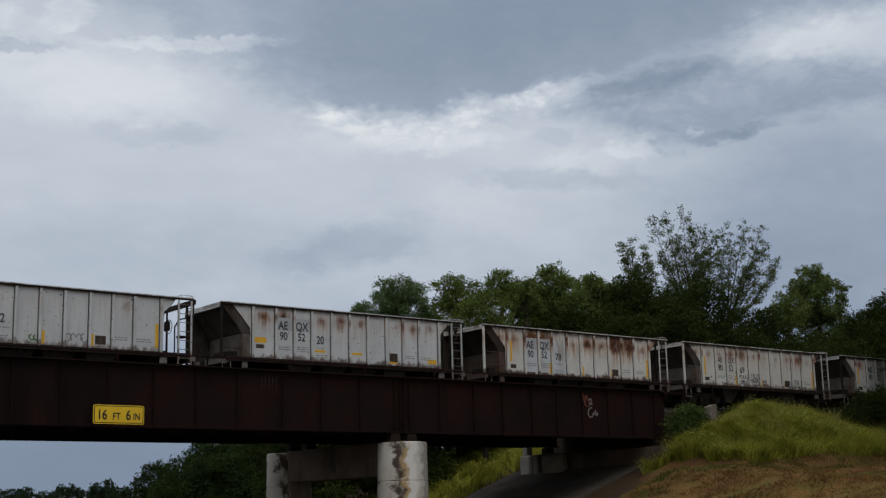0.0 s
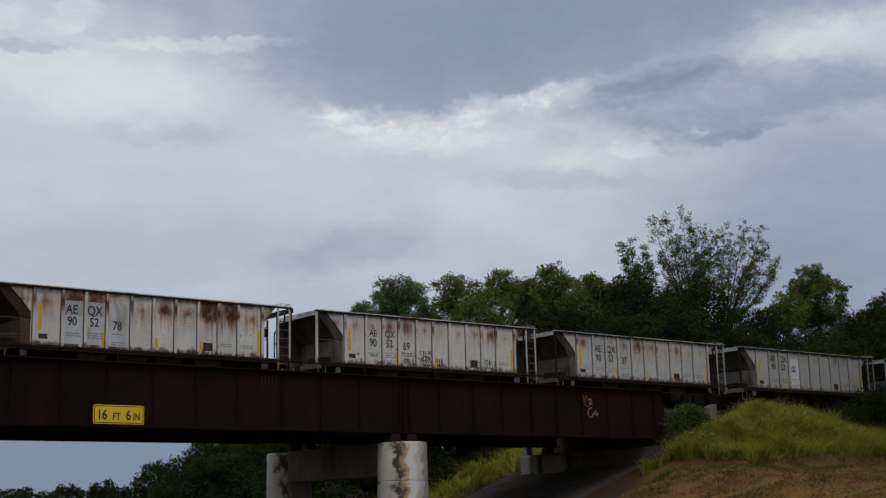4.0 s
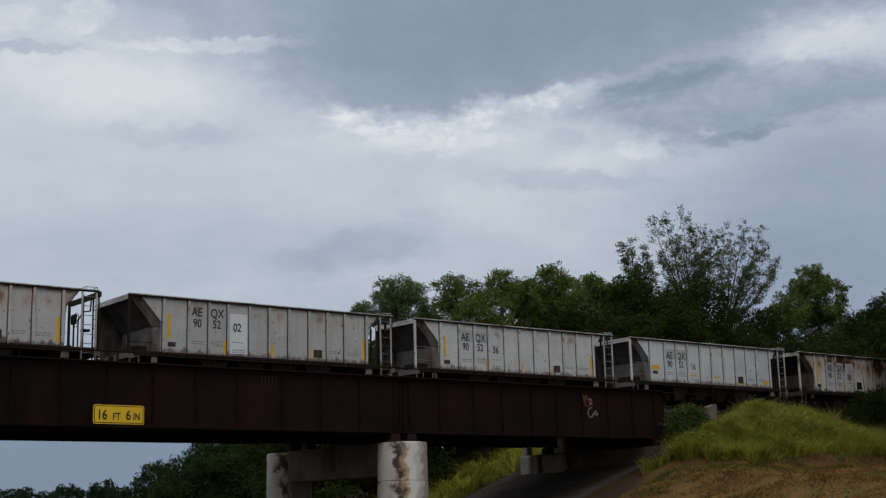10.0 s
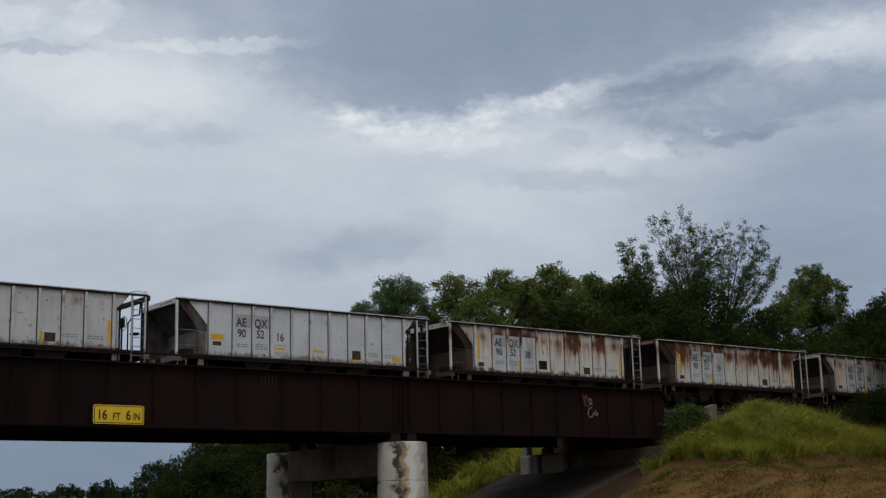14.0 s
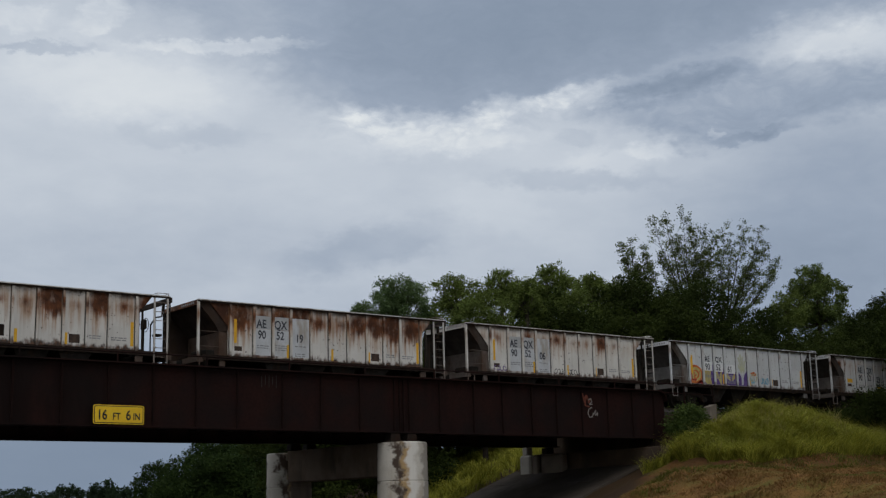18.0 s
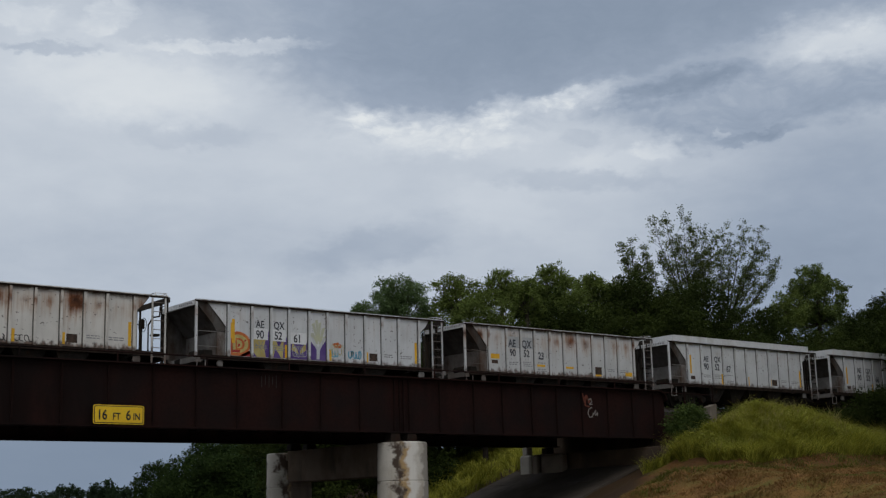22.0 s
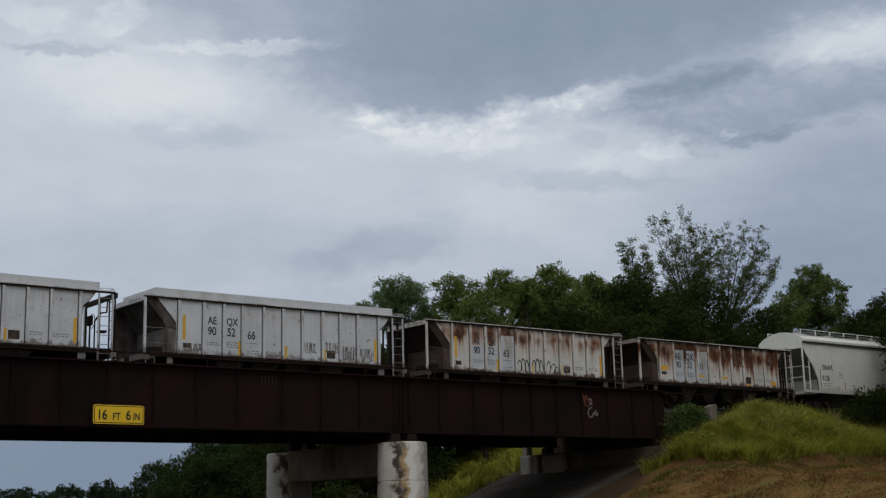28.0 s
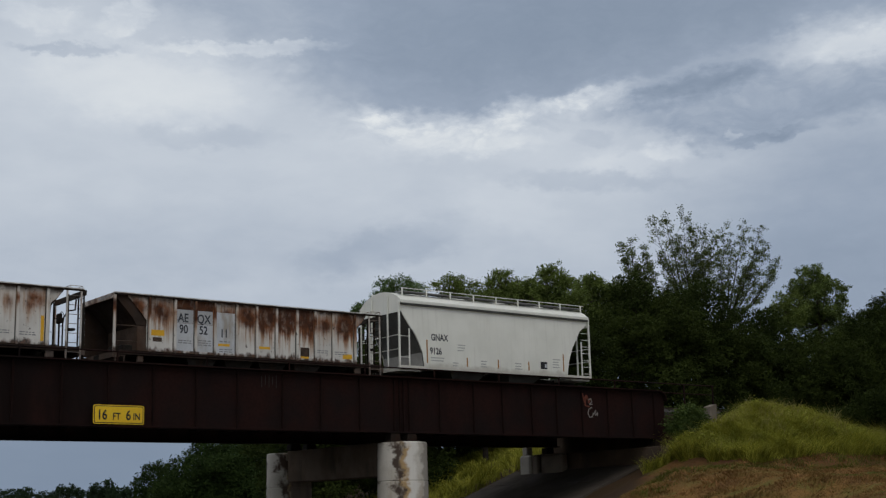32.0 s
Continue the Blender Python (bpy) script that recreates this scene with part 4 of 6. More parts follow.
def hopper_car(i, number, rust, style, base, label, extension=False, patch=(), small=False, spray="", dark_end=False, lift=0.0):
    rng = random.Random(100 + i)
    paint = car_paint("car_paint", base, rust, 0.4)
    trim = car_paint("car_trim", base, 0.02 + rust * 0.62, 0.9, False)
    k = min(1.0, rust)
    rail_paint = car_paint("ladder_paint", tuple(v * 0.85 for v in base), 0.06 + rust * 0.2, 1.0)
    # Recess shade is mixed into inner, foot and deep, besides their rust.
    inner = worn("shaded_inner_paint", (0.135 - 0.085 * k, 0.128 - 0.092 * k, 0.122 - 0.092 * k), (0.085 - 0.055 * k, 0.079 - 0.057 * k, 0.074 - 0.056 * k), 1.3, 0.85, 0.0, (0.045, 0.028, 0.019), 12, 0.2, spec=0.1)
    seam = car_paint("seam_paint", tuple(v * 0.10 for v in base), 0.35 + 0.5 * rust, 1.0)
    end_rail = M_FRAME if dark_end else trim
    # worn chord paint, brightened above the body to carry its edge highlight
    chord_highlight_paint = worn("chord_highlight_paint", tuple(v * 1.1 for v in base), tuple(v * 0.55 for v in base), 2.2, 0.6, 0.0, (0.16, 0.085, 0.05), 9, 0.2)
    dim = worn("chute_grey", (0.040, 0.035, 0.031), (0.024, 0.020, 0.018), 2.5, 0.9, 0.0, (0.05, 0.03, 0.018), spec=0.1)
    foot = worn("dimmed_end_paint", (0.27 - 0.15 * k, 0.26 - 0.175 * k, 0.25 - 0.185 * k), (0.18 - 0.10 * k, 0.17 - 0.11 * k, 0.16 - 0.11 * k), 1.5, 0.85, 0.0, (0.07, 0.040, 0.026), 12, 0.2, spec=0.1)
    deep = worn("deep_shade_end", (0.030, 0.025, 0.021), (0.055, 0.045, 0.037), 2.0, 0.9, 0.0, (0.05, 0.028, 0.016), spec=0.1)
    car = thing("hopper_car", label, "hopper car", pose(30 + PITCH * i, MID, RAIL), "cars of the train")
    turn = Matrix.Translation((12.05, 0, 0)) @ Matrix.Rotation(math.pi, 4, "Z")
    for k in range(10):
        part("side_panel", shared("side_panel_%d" % k, lambda: panel_mesh(k)), paint, car)
        part("side_panel", shared("side_panel_%d" % k, lambda: panel_mesh(k)), paint, car, at=turn)
    for x in POSTS:
        me = shared("side_post_%.2f" % x, lambda: side_post(Shape(), x))
        post = part("side_post", me, trim, car)
        part("side_post", me, trim, car, at=turn)
        part("seam", shared("seam_%.2f" % x, lambda: post_seam(x)), seam, post)
    for at in (None, turn):
        far = at is not None
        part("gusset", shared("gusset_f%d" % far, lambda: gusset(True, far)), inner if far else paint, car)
        part("gusset", shared("gusset_r%d" % far, lambda: gusset(False, far)), paint, car)
        chord = part("top_chord", shared("top_chord", lambda: Shape().box(0.0, 11.95, -SIDE - 0.016, -SIDE + 0.10, TOP - 0.035, TOP)), chord_highlight_paint, car, at=at)
        part("chord_lip", shared("chord_lip", lambda: Shape().box(0.0, 11.95, -SIDE - 0.008, -SIDE + 0.10, TOP - 0.06, TOP - 0.036).box(0.0, 11.95, -SIDE - 0.008, -SIDE + 0.012, TOP - 0.105, TOP - 0.06)), M_STEEL, chord)
        part("side_sill", shared("side_sill", lambda: Shape().box(0.25, 11.85, -SIDE + 0.02, -SIDE + 0.14, SILL - 0.17, SILL)), M_SILL, car, at=at)
        part("corner_post", shared("corner_post", lambda: Shape().box(0.0, 0.085, -SIDE, -SIDE + 0.085, 1.10, TOP - 0.06)), end_rail, car, at=at)
        bars = Shape()
        for z in (2.10, 1.52):
            bars.path([(0.08, -SIDE + 0.03, z), (0.98, -SIDE + 0.03, z), (0.98, -SIDE + 0.16, z)], 0.013, 6)
        part("grab_iron", shared("grab_front", lambda: bars), M_FRAME if dark_end else foot, car, at=at)
        if at is not None:
            continue
        lad = part("ladder", shared("ladder", lambda: ladder_mesh(11.32, 11.85, -SIDE + 0.01, 0.72, TOP - 0.06, 7)), rail_paint, car, at=at)
        for q in range(7):
            part("rung", shared("rung", lambda: Shape().tube((11.33, -SIDE + 0.02, 1.0), (11.84, -SIDE + 0.02, 1.0), 0.014, 6)), rail_paint, lad, at=Matrix.Translation((0, 0, 0.34 * q)))
    for at in (None, turn):
        # Dark slope over a paler upright: the end's shading is in the colours.
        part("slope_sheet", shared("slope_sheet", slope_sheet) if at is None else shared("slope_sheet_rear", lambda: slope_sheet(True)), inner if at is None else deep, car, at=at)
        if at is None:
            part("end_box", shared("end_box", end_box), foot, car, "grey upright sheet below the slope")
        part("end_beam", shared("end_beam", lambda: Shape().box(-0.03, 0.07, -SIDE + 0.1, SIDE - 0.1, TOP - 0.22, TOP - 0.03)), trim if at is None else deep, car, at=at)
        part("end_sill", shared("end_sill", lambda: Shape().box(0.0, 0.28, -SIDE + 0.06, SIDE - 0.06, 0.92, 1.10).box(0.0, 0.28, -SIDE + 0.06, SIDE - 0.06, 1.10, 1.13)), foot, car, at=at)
        step = Shape().path([(0.10, -SIDE + 0.05, 1.0), (0.10, -SIDE + 0.05, 0.55), (0.45, -SIDE + 0.05, 0.55), (0.45, -SIDE + 0.05, 1.0)], 0.02)
        part("step", shared("step", lambda: step), trim, car, at=at)
        part("air_tank", shared("air_tank", lambda: Shape().tube((0.55, -0.75, 1.32), (0.55, -0.1, 1.32), 0.15, 10)), M_FRAME, car, at=at)
        part("valve_box", shared("valve_box", lambda: Shape().cbox(0.45, 0.85, -1.25, -0.85, 1.13, 1.42, 0.03)), M_FRAME, car, at=at)
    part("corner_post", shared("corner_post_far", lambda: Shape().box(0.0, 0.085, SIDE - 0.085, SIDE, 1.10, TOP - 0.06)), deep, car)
    for x0, x1 in ((0.98, 1.22), (10.60, 10.90)):
        part("step_box", shared("step_box_%.2f" % x0, lambda: Shape().cbox(x0, x1, -SIDE + 0.06, -SIDE + 0.16, 0.78, 1.02, 0.015)), foot, car)
    part("brake_pipe", shared("brake_pipe", lambda: Shape().tube((11.52, -1.05, 0.8), (11.52, -1.05, 3.15), 0.045, 8)), M_FRAME, car)
    for x0, z0 in ((11.42, 1.80),):
        part("step_plate", shared("step_plate", lambda: Shape().cbox(0.0, 0.28, -1.34, -1.05, 0.0, 0.08, 0.01)), M_FRAME, car, at=Matrix.Translation((x0, 0, z0)))
    part("brake_line", shared("brake_line", lambda: Shape().path([(11.25, -1.28, 1.2), (11.25, -1.28, 2.2), (11.45, -1.28, 2.5), (11.70, -1.28, 2.55), (11.74, -1.28, 3.1)], 0.03, 6)), M_FRAME, car)
    part("end_post", shared("end_post_a", lambda: Shape().box(10.84, 10.90, -1.42, -1.36, 1.1, 2.72)), M_FRAME, car)
    bars = Shape()
    for q in range(7):
        bars.box(-0.034, -0.031, -1.2 + 0.16 * q, -1.10 + 0.16 * q, TOP - 0.165, TOP - 0.085)
    tagged(part("stencil", shared("end_bars", lambda: bars), M_STENCIL, car, "small faded data lines"), kind="stuff")
    lat = part("end_ladder", shared("end_ladder", lambda: Shape().box(11.98, 12.02, -1.36, -1.30, 0.75, 3.2).box(11.98, 12.02, -0.86, -0.80, 0.75, 3.2)), M_FRAME, car)
    for q in range(7):
        part("rung", shared("end_rung", lambda: Shape().tube((12.0, -1.33, 0.95), (12.0, -0.83, 0.95), 0.016, 6)), M_FRAME, lat, at=Matrix.Translation((0, 0, 0.34 * q)))
    part("platform", shared("platform", lambda: Shape().box(10.95, 12.0, -1.38, 1.38, 1.05, 1.10)), M_FRAME, car)
    # rear end equipment
    part("brake_wheel", shared("brake_wheel", lambda: Shape().path([(11.98, 0.7 + 0.27 * math.cos(a), 2.5 + 0.27 * math.sin(a)) for a in [math.pi * 2 * k / 12 for k in range(13)]], 0.014).tube((11.7, 0.7, 2.5), (11.98, 0.7, 2.5), 0.02)), M_FRAME, car)
    part("brake_cylinder", shared("brake_cylinder", lambda: Shape().tube((11.15, 0.1, 1.32), (11.15, 0.9, 1.32), 0.17, 12)), M_FRAME, car)
    part("brake_housing", shared("brake_housing", lambda: Shape().cbox(11.84, 11.96, 0.52, 0.88, 2.32, 2.70, 0.03).box(11.88, 11.92, 0.66, 0.74, 1.1, 2.32)), M_FRAME, car)
    hoops = Shape()
    for x in (11.45, 11.9):
        hoops.path([(x, -SIDE + 0.05, TOP), (x, -SIDE + 0.05, TOP + 0.09), (x, -SIDE + 0.5, TOP + 0.09), (x, -SIDE + 0.5, TOP)], 0.013, 5)
    hoops.path([(11.45, -SIDE + 0.05, TOP + 0.09), (11.9, -SIDE + 0.05, TOP + 0.09)], 0.013, 5)
    part("top_grab", shared("top_grab", lambda: hoops), trim, car)
    part("center_sill", shared("center_sill", lambda: Shape().box(-0.02, 12.07, -0.22, 0.22, 0.70, 1.12)), M_FRAME, car)
    part("floor_sheet", shared("floor_sheet", lambda: Shape().box(1.6, 10.45, -SIDE + 0.1, SIDE - 0.1, 1.14, 1.17)), inner, car)
    for x0 in (2.95, 4.55, 6.05, 7.65):
        for sy in (-1, 1):
            part("hopper_chute", shared("chute_%.2f_%d" % (x0, sy), lambda: Shape().add(
                [(x0, sy * 0.25, 1.13), (x0 + 1.4, sy * 0.25, 1.13), (x0 + 1.4, sy * 1.36, 1.13), (x0, sy * 1.36, 1.13),
                 (x0 + 0.45, sy * 0.55, 0.36), (x0 + 0.95, sy * 0.55, 0.36), (x0 + 0.95, sy * 1.12, 0.36), (x0 + 0.45, sy * 1.12, 0.36)],
                [(0, 1, 2, 3), (4, 5, 6, 7), (0, 1, 5, 4), (1, 2, 6, 5), (2, 3, 7, 6), (3, 0, 4, 7)])), dim if x0 in (2.95, 7.65) else M_FRAME, car)
    coupler(car, 0.0, -1)
    coupler(car, 12.05, 1)
    truck(car, 1.85, SPIN)
    truck(car, 10.2, SPIN)
    # raised extension boards
    if extension:
        board = worn("board_paint", (0.64, 0.655, 0.665), (0.56, 0.57, 0.58), 0.8, 0.6, 0.0, (0.44, 0.43, 0.41), 16, 0.15)
        ext = Shape()
        for y in (-SIDE + 0.06, SIDE - 0.10):
            ext.box(0.45, 11.35, y, y + 0.04, TOP, TOP + 0.30)
        for x in (0.45, 11.31):
            ext.box(x, x + 0.04, -SIDE + 0.10, SIDE - 0.10, TOP, TOP + 0.30)
        part("extension_board", shared("extension", lambda: ext), board, car, "pale extension boards on the top edge")
    # markings
    yf = -SIDE + 0.0735
    face = lambda x, z: Matrix.Translation((x, yf, z))
    if patch:
        for k in patch:
            part("paint_patch", shared("patch_%d" % k, lambda: Shape().box(POSTS[k] + 0.08, POSTS[k + 1] - 0.08, yf + 0.0005, yf + 0.0012, 1.30, 2.86 if k == 3 else 2.33)), M_NUMBER if patch == (3,) else M_WHITEPATCH, car, "fresh white paint patch")
    if patch != (3,) and not small:
        for k in (1, 2):
            part("paint_patch", shared("letter_patch_%d_%.2f" % (k, lift), lambda: Shape().box(POSTS[k] + 0.09, POSTS[k + 1] - 0.09, yf + 0.0005, yf + 0.0012, 2.34 + lift, 2.86 + lift)), M_GREYPATCH, car, "grey paint patch behind the letters")
    a_size = 0.40 if small else 0.47
    for txt, x, z in (("AE", 2.60, 2.39), ("QX", 3.40, 2.39)):
        part("lettering", lettering(txt, a_size), M_MARK, car, "black lettering", face(x + (0.06 if small else 0), z + lift))
    for txt, x in (("90", 2.66), ("52", 3.49), (number, 4.38)):
        part("lettering", lettering(txt, 0.45), M_MARK, car, "black lettering", Matrix.Translation((0, -0.0015, 0)) @ face(x, 1.97 + lift - (0.06 if x > 4 else 0)))
    for x, z, rows, w in ((2.62, 1.66, 2, 0.55), (3.45, 1.70, 3, 0.55), (4.35, 1.72, 1, 0.5), (4.35, 1.42, 2, 0.55), (8.8, 1.62, 2, 0.5), (9.65, 1.60, 2, 0.6)):
        stencil_bars(car, x, z, rows, w, rng)
    stripes = Shape()
    if style == "v":
        marks = ((1.60, 1.72, 1.72, 2.66), (3.97, 4.08, 1.26, 1.78), (6.07, 6.18, 1.26, 1.72), (7.90, 8.00, 1.28, 1.70), (10.40, 10.52, 1.34, 2.24))
        part("stencil_plate", shared("plate_v", lambda: Shape().box(8.05, 8.46, yf, yf + 0.002, 1.34, 1.66)), M_PLATE, car)
        part("stencil_plate", shared("plate_w", lambda: Shape().box(1.62, 1.95, yf, yf + 0.002, 1.42, 1.60)), M_PLATE, car)
    else:
        marks = ((1.52, 2.05, 1.80, 2.02), (4.30, 4.80, 1.56, 1.66), (6.10, 6.60, 1.55, 1.65), (8.0, 8.4, 1.28, 1.36), (10.02, 10.48, 1.36, 1.56))
        part("stencil_plate", shared("plate_h", lambda: Shape().box(8.0, 8.42, yf, yf + 0.002, 1.36, 1.72)), M_PLATE, car)
        part("stencil_plate", shared("plate_i", lambda: Shape().box(1.58, 1.95, yf, yf + 0.002, 1.58, 1.74)), M_PLATE, car)
    if number == "38":
        part("stencil_plate", Shape().box(5.22, 5.72, yf - 0.001, yf + 0.002, 1.44, 1.84), M_SILL, car, "large dark repair plate")
    for q, (x0, x1, z0, z1) in enumerate(marks):
        part("reflector_stripe", shared("stripe_%s_%d" % (style, q), lambda: Shape().box(x0, x1, yf - 0.001, yf + 0.001, z0, z1)), M_YELLOW, car, "yellow reflective stripe")
    ys = -SIDE + 0.0728
    if spray == "scrawl":
        for a, b, z0, z1, n in ((1.75, 2.35, 1.3, 1.62, 6), (5.2, 5.9, 1.28, 1.5, 6), (6.98, 7.5, 1.5, 1.95, 5), (7.9, 8.6, 1.55, 2.0, 6), (8.8, 9.4, 1.3, 1.9, 7), (9.65, 10.3, 1.3, 1.85, 7)):
            tagged(part("graffiti", strokes(rng, a, b, z0, z1, n + 3, 0.014, ys), M_SCRAWL, car, "thin dark sprayed scrawl"), kind="stuff")
    elif spray == "black":
        for q, (cx, w, h, tilt) in enumerate(((5.30, 0.17, 0.46, 0.05), (5.55, 0.15, 0.54, 0.0), (5.80, 0.13, 0.50, -0.04), (6.16, 0.15, 0.50, 0.06), (6.42, 0.16, 0.58, 0.0), (6.68, 0.14, 0.52, -0.05), (7.06, 0.16, 0.50, 0.08), (7.34, 0.19, 0.40, 0.10), (7.56, 0.14, 0.26, 0.06))):
            v, f = [], []
            for k in range(13):
                a3 = math.pi * (1.12 - 1.24 * k / 12)
                for r3 in (1.0, 1.0 - 0.052 / w):
                    v.append((cx + w * r3 * math.cos(a3) + tilt * math.sin(a3), ys - 0.0003 * q, 1.36 + h * (1 - (1 - r3) * 0.4) * max(math.sin(a3), -0.12)))
            for k in range(12):
                f.append((2 * k, 2 * k + 2, 2 * k + 3, 2 * k + 1))
            part("graffiti", Shape().add(v, f), M_BLACK, car, "black sprayed arch")
        tagged(part("graffiti", strokes(rng, 7.95, 8.3, 1.45, 1.75, 3, 0.012, ys), M_STENCIL, car, "small sprayed scrawl"), kind="stuff")
    elif spray == "tags":
        for a, b, z0, z1, n, m in ((2.62, 3.2, 1.42, 1.66, 5, M_NUMBER), (3.5, 3.92, 1.42, 1.74, 3, M_NUMBER)):
            tagged(part("graffiti", strokes(rng, a, b, z0, z1, n, 0.026, ys), m, car, "white sprayed scrawl"), kind="stuff")
        for a, b, z0, z1, n in ((4.28, 4.95, 1.62, 1.80, 6), (4.4, 4.9, 1.30, 1.55, 5), (5.25, 5.88, 1.66, 1.92, 6), (5.25, 5.9, 1.46, 1.68, 7), (5.3, 5.85, 1.28, 1.50, 6), (6.15, 6.45, 1.30, 1.62, 4), (8.0, 8.55, 1.3, 1.6, 4), (8.85, 9.4, 1.28, 1.75, 4)):
            tagged(part("graffiti", strokes(rng, a, b, z0, z1, n, 0.018, ys), M_BLACK, car, "black sprayed tags"), kind="stuff")
    elif spray == "under":
        tagged(part("graffiti", strokes(rng, 5.25, 6.85, 1.28, 1.52, 9, 0.016, ys), M_BLACK, car, "small black sprayed tags"), kind="stuff")
        tagged(part("graffiti", strokes(rng, 1.6, 2.3, 1.28, 1.5, 4, 0.018, ys), M_PURPLE, car, "small purple sprayed tag"), kind="stuff")
    elif spray == "green":
        tagged(part("graffiti", strokes(rng, 6.9, 7.7, 1.35, 1.7, 4, 0.022, ys), M_STENCIL, car, "faint sprayed scrawl"), kind="stuff")
        tagged(part("graffiti", strokes(rng, 5.6, 5.95, 1.35, 1.55, 2, 0.03, ys), M_GREEN, car, "small green sprayed mark"), kind="stuff")
    elif spray == "mural":
        def sheet(pts, material, text, lift=0.0):
            part("graffiti", Shape().add([(px_, ys + 0.0012 - lift, pz_) for px_, pz_ in pts], [tuple(range(len(pts)))]), material, car, text)
        yel, pur = "yellow sprayed fill", "purple sprayed letter"
        arc = lambda cx, cz, w, h, a0, a1, n=12: [(cx + w * math.cos(radians(a0 + (a1 - a0) * q / n)), cz + h * math.sin(radians(a0 + (a1 - a0) * q / n))) for q in range(n + 1)]
        sheet([(1.55, 1.24), (1.55, 2.08)] + arc(1.84, 1.70, 0.60, 0.48, 95, -78), M_ORANGE, "orange and red sprayed letter")
        sheet(arc(2.02, 1.48, 0.42, 0.26, 30, -85) + [(1.9, 1.23), (2.40, 1.23), (2.43, 1.75)], M_RED, "red sprayed shade", 0.0003)
        sheet([(1.64, 1.34), (1.64, 2.02)] + arc(1.86, 1.70, 0.46, 0.36, 92, -78), M_LEMON, "yellow sprayed fill", 0.0006)
        sheet([(1.76, 1.46), (1.76, 1.92)] + arc(1.90, 1.69, 0.26, 0.235, 85, -80, 8), M_ORANGE, "orange inner letter", 0.0009)
        sheet([(1.82, 1.54), (1.82, 1.86)] + arc(1.90, 1.69, 0.16, 0.16, 85, -80, 8), M_LEMON, "yellow inner letter", 0.0012)
        for za, zb, xa, xb in ((1.36, 1.46, 1.60, 1.98), (1.58, 1.70, 1.84, 1.96), (1.80, 1.88, 2.12, 2.24)):
            sheet([(xa, za), (xa + 0.05, zb), (xb, zb), (xb - 0.03, za)], M_RED, "red sprayed dash", 0.0015)
        sheet([(1.54, 1.9), (1.54, 2.52), (1.64, 2.5), (1.66, 1.9)], M_YELLOW, "orange sprayed stem", 0.0003)
        sheet([(2.55, 1.24), (2.52, 1.95), (3.22, 1.96), (3.20, 1.24)], M_LEMON, yel)
        sheet([(3.10, 1.24), (3.02, 1.66), (3.12, 2.0), (3.26, 2.34), (3.27, 1.24)], M_PURPLE, pur, 0.0003)
        sheet([(2.54, 1.24), (2.53, 1.44), (2.70, 1.24)], M_PURPLE, pur, 0.0003)
        sheet([(3.42, 1.24), (3.40, 1.95), (4.02, 1.93), (4.0, 1.24)], M_LEMON, yel)
        sheet([(3.44, 1.24), (3.54, 1.62), (3.70, 1.40), (3.80, 1.24)], M_PURPLE, pur, 0.0003)
        sheet([(3.56, 1.94), (3.70, 1.66), (3.86, 1.94)], M_PURPLE, pur, 0.0004)
        sheet([(3.88, 1.24), (3.92, 1.9), (4.08, 2.12), (4.09, 1.24)], M_PURPLE, pur, 0.0006)
        sheet([(4.22, 1.24), (4.20, 1.92), (4.62, 1.86), (5.03, 1.94), (5.03, 1.24)], M_PURPLE, pur)
        sheet([(4.28, 1.60), (4.32, 1.90), (4.56, 1.62), (4.62, 1.44), (4.44, 1.52)], M_LEMON, yel, 0.0003)
        sheet([(4.66, 1.44), (4.72, 1.64), (4.94, 1.90), (4.96, 1.60), (4.82, 1.52)], M_LEMON, yel, 0.0003)
        for q, (xa, za, xb, zb, w) in enumerate(((5.22, 2.3, 5.50, 1.9, 0.10), (5.30, 2.7, 5.52, 2.0, 0.07), (5.46, 2.85, 5.56, 2.0, 0.06), (5.62, 2.75, 5.58, 2.0, 0.06), (5.80, 2.55, 5.62, 1.9, 0.08), (5.86, 2.2, 5.64, 1.85, 0.07))):
            sheet([(xa - w, za), (xa + w, za + 0.05), (xb + w * 0.6, zb), (xb - w * 0.6, zb)], M_HAZE, "pale yellow-green sprayed haze", 0.0001 * q)
        sheet([(5.16, 1.24), (5.16, 2.02), (5.55, 1.62), (5.92, 2.08), (5.92, 1.24)], M_PURPLE, pur, 0.0003)
        sheet([(5.20, 2.15), (5.30, 2.15), (5.54, 1.75), (5.80, 2.18), (5.90, 2.15), (5.62, 1.66), (5.60, 1.28), (5.46, 1.28), (5.46, 1.66)], M_WHITEPATCH, "pale sprayed letter outline", 0.0006)
        sheet([(6.2, 1.95), (6.5, 2.02), (6.7, 1.9), (6.6, 1.78), (6.3, 1.8)], M_ORANGE, "faded orange sprayed patch")
        for xa, xb, za, zb, cnt, w, mm in ((4.3, 4.95, 1.3, 1.75, 4, 0.008, M_WHITEPATCH), (6.12, 6.8, 1.45, 1.95, 4, 0.014, M_HAZE), (6.2, 6.75, 1.5, 1.9, 4, 0.010, M_LEMON)):
            tagged(part("graffiti", strokes(rng, xa, xb, za, zb, cnt, w, ys - 0.0004), mm, car, "thin sprayed lines"), kind="stuff")
        for k3 in range(9):
            a3 = 0.4 + 0.7 * k3
            sheet([(2.86, 1.60), (2.88, 1.61), (2.86 + 0.28 * math.cos(a3), 1.60 + 0.28 * math.sin(a3)), (2.85 + 0.27 * math.cos(a3 + 0.08), 1.60 + 0.27 * math.sin(a3 + 0.08))], M_STENCIL, "dark radiating lines", 0.0006)
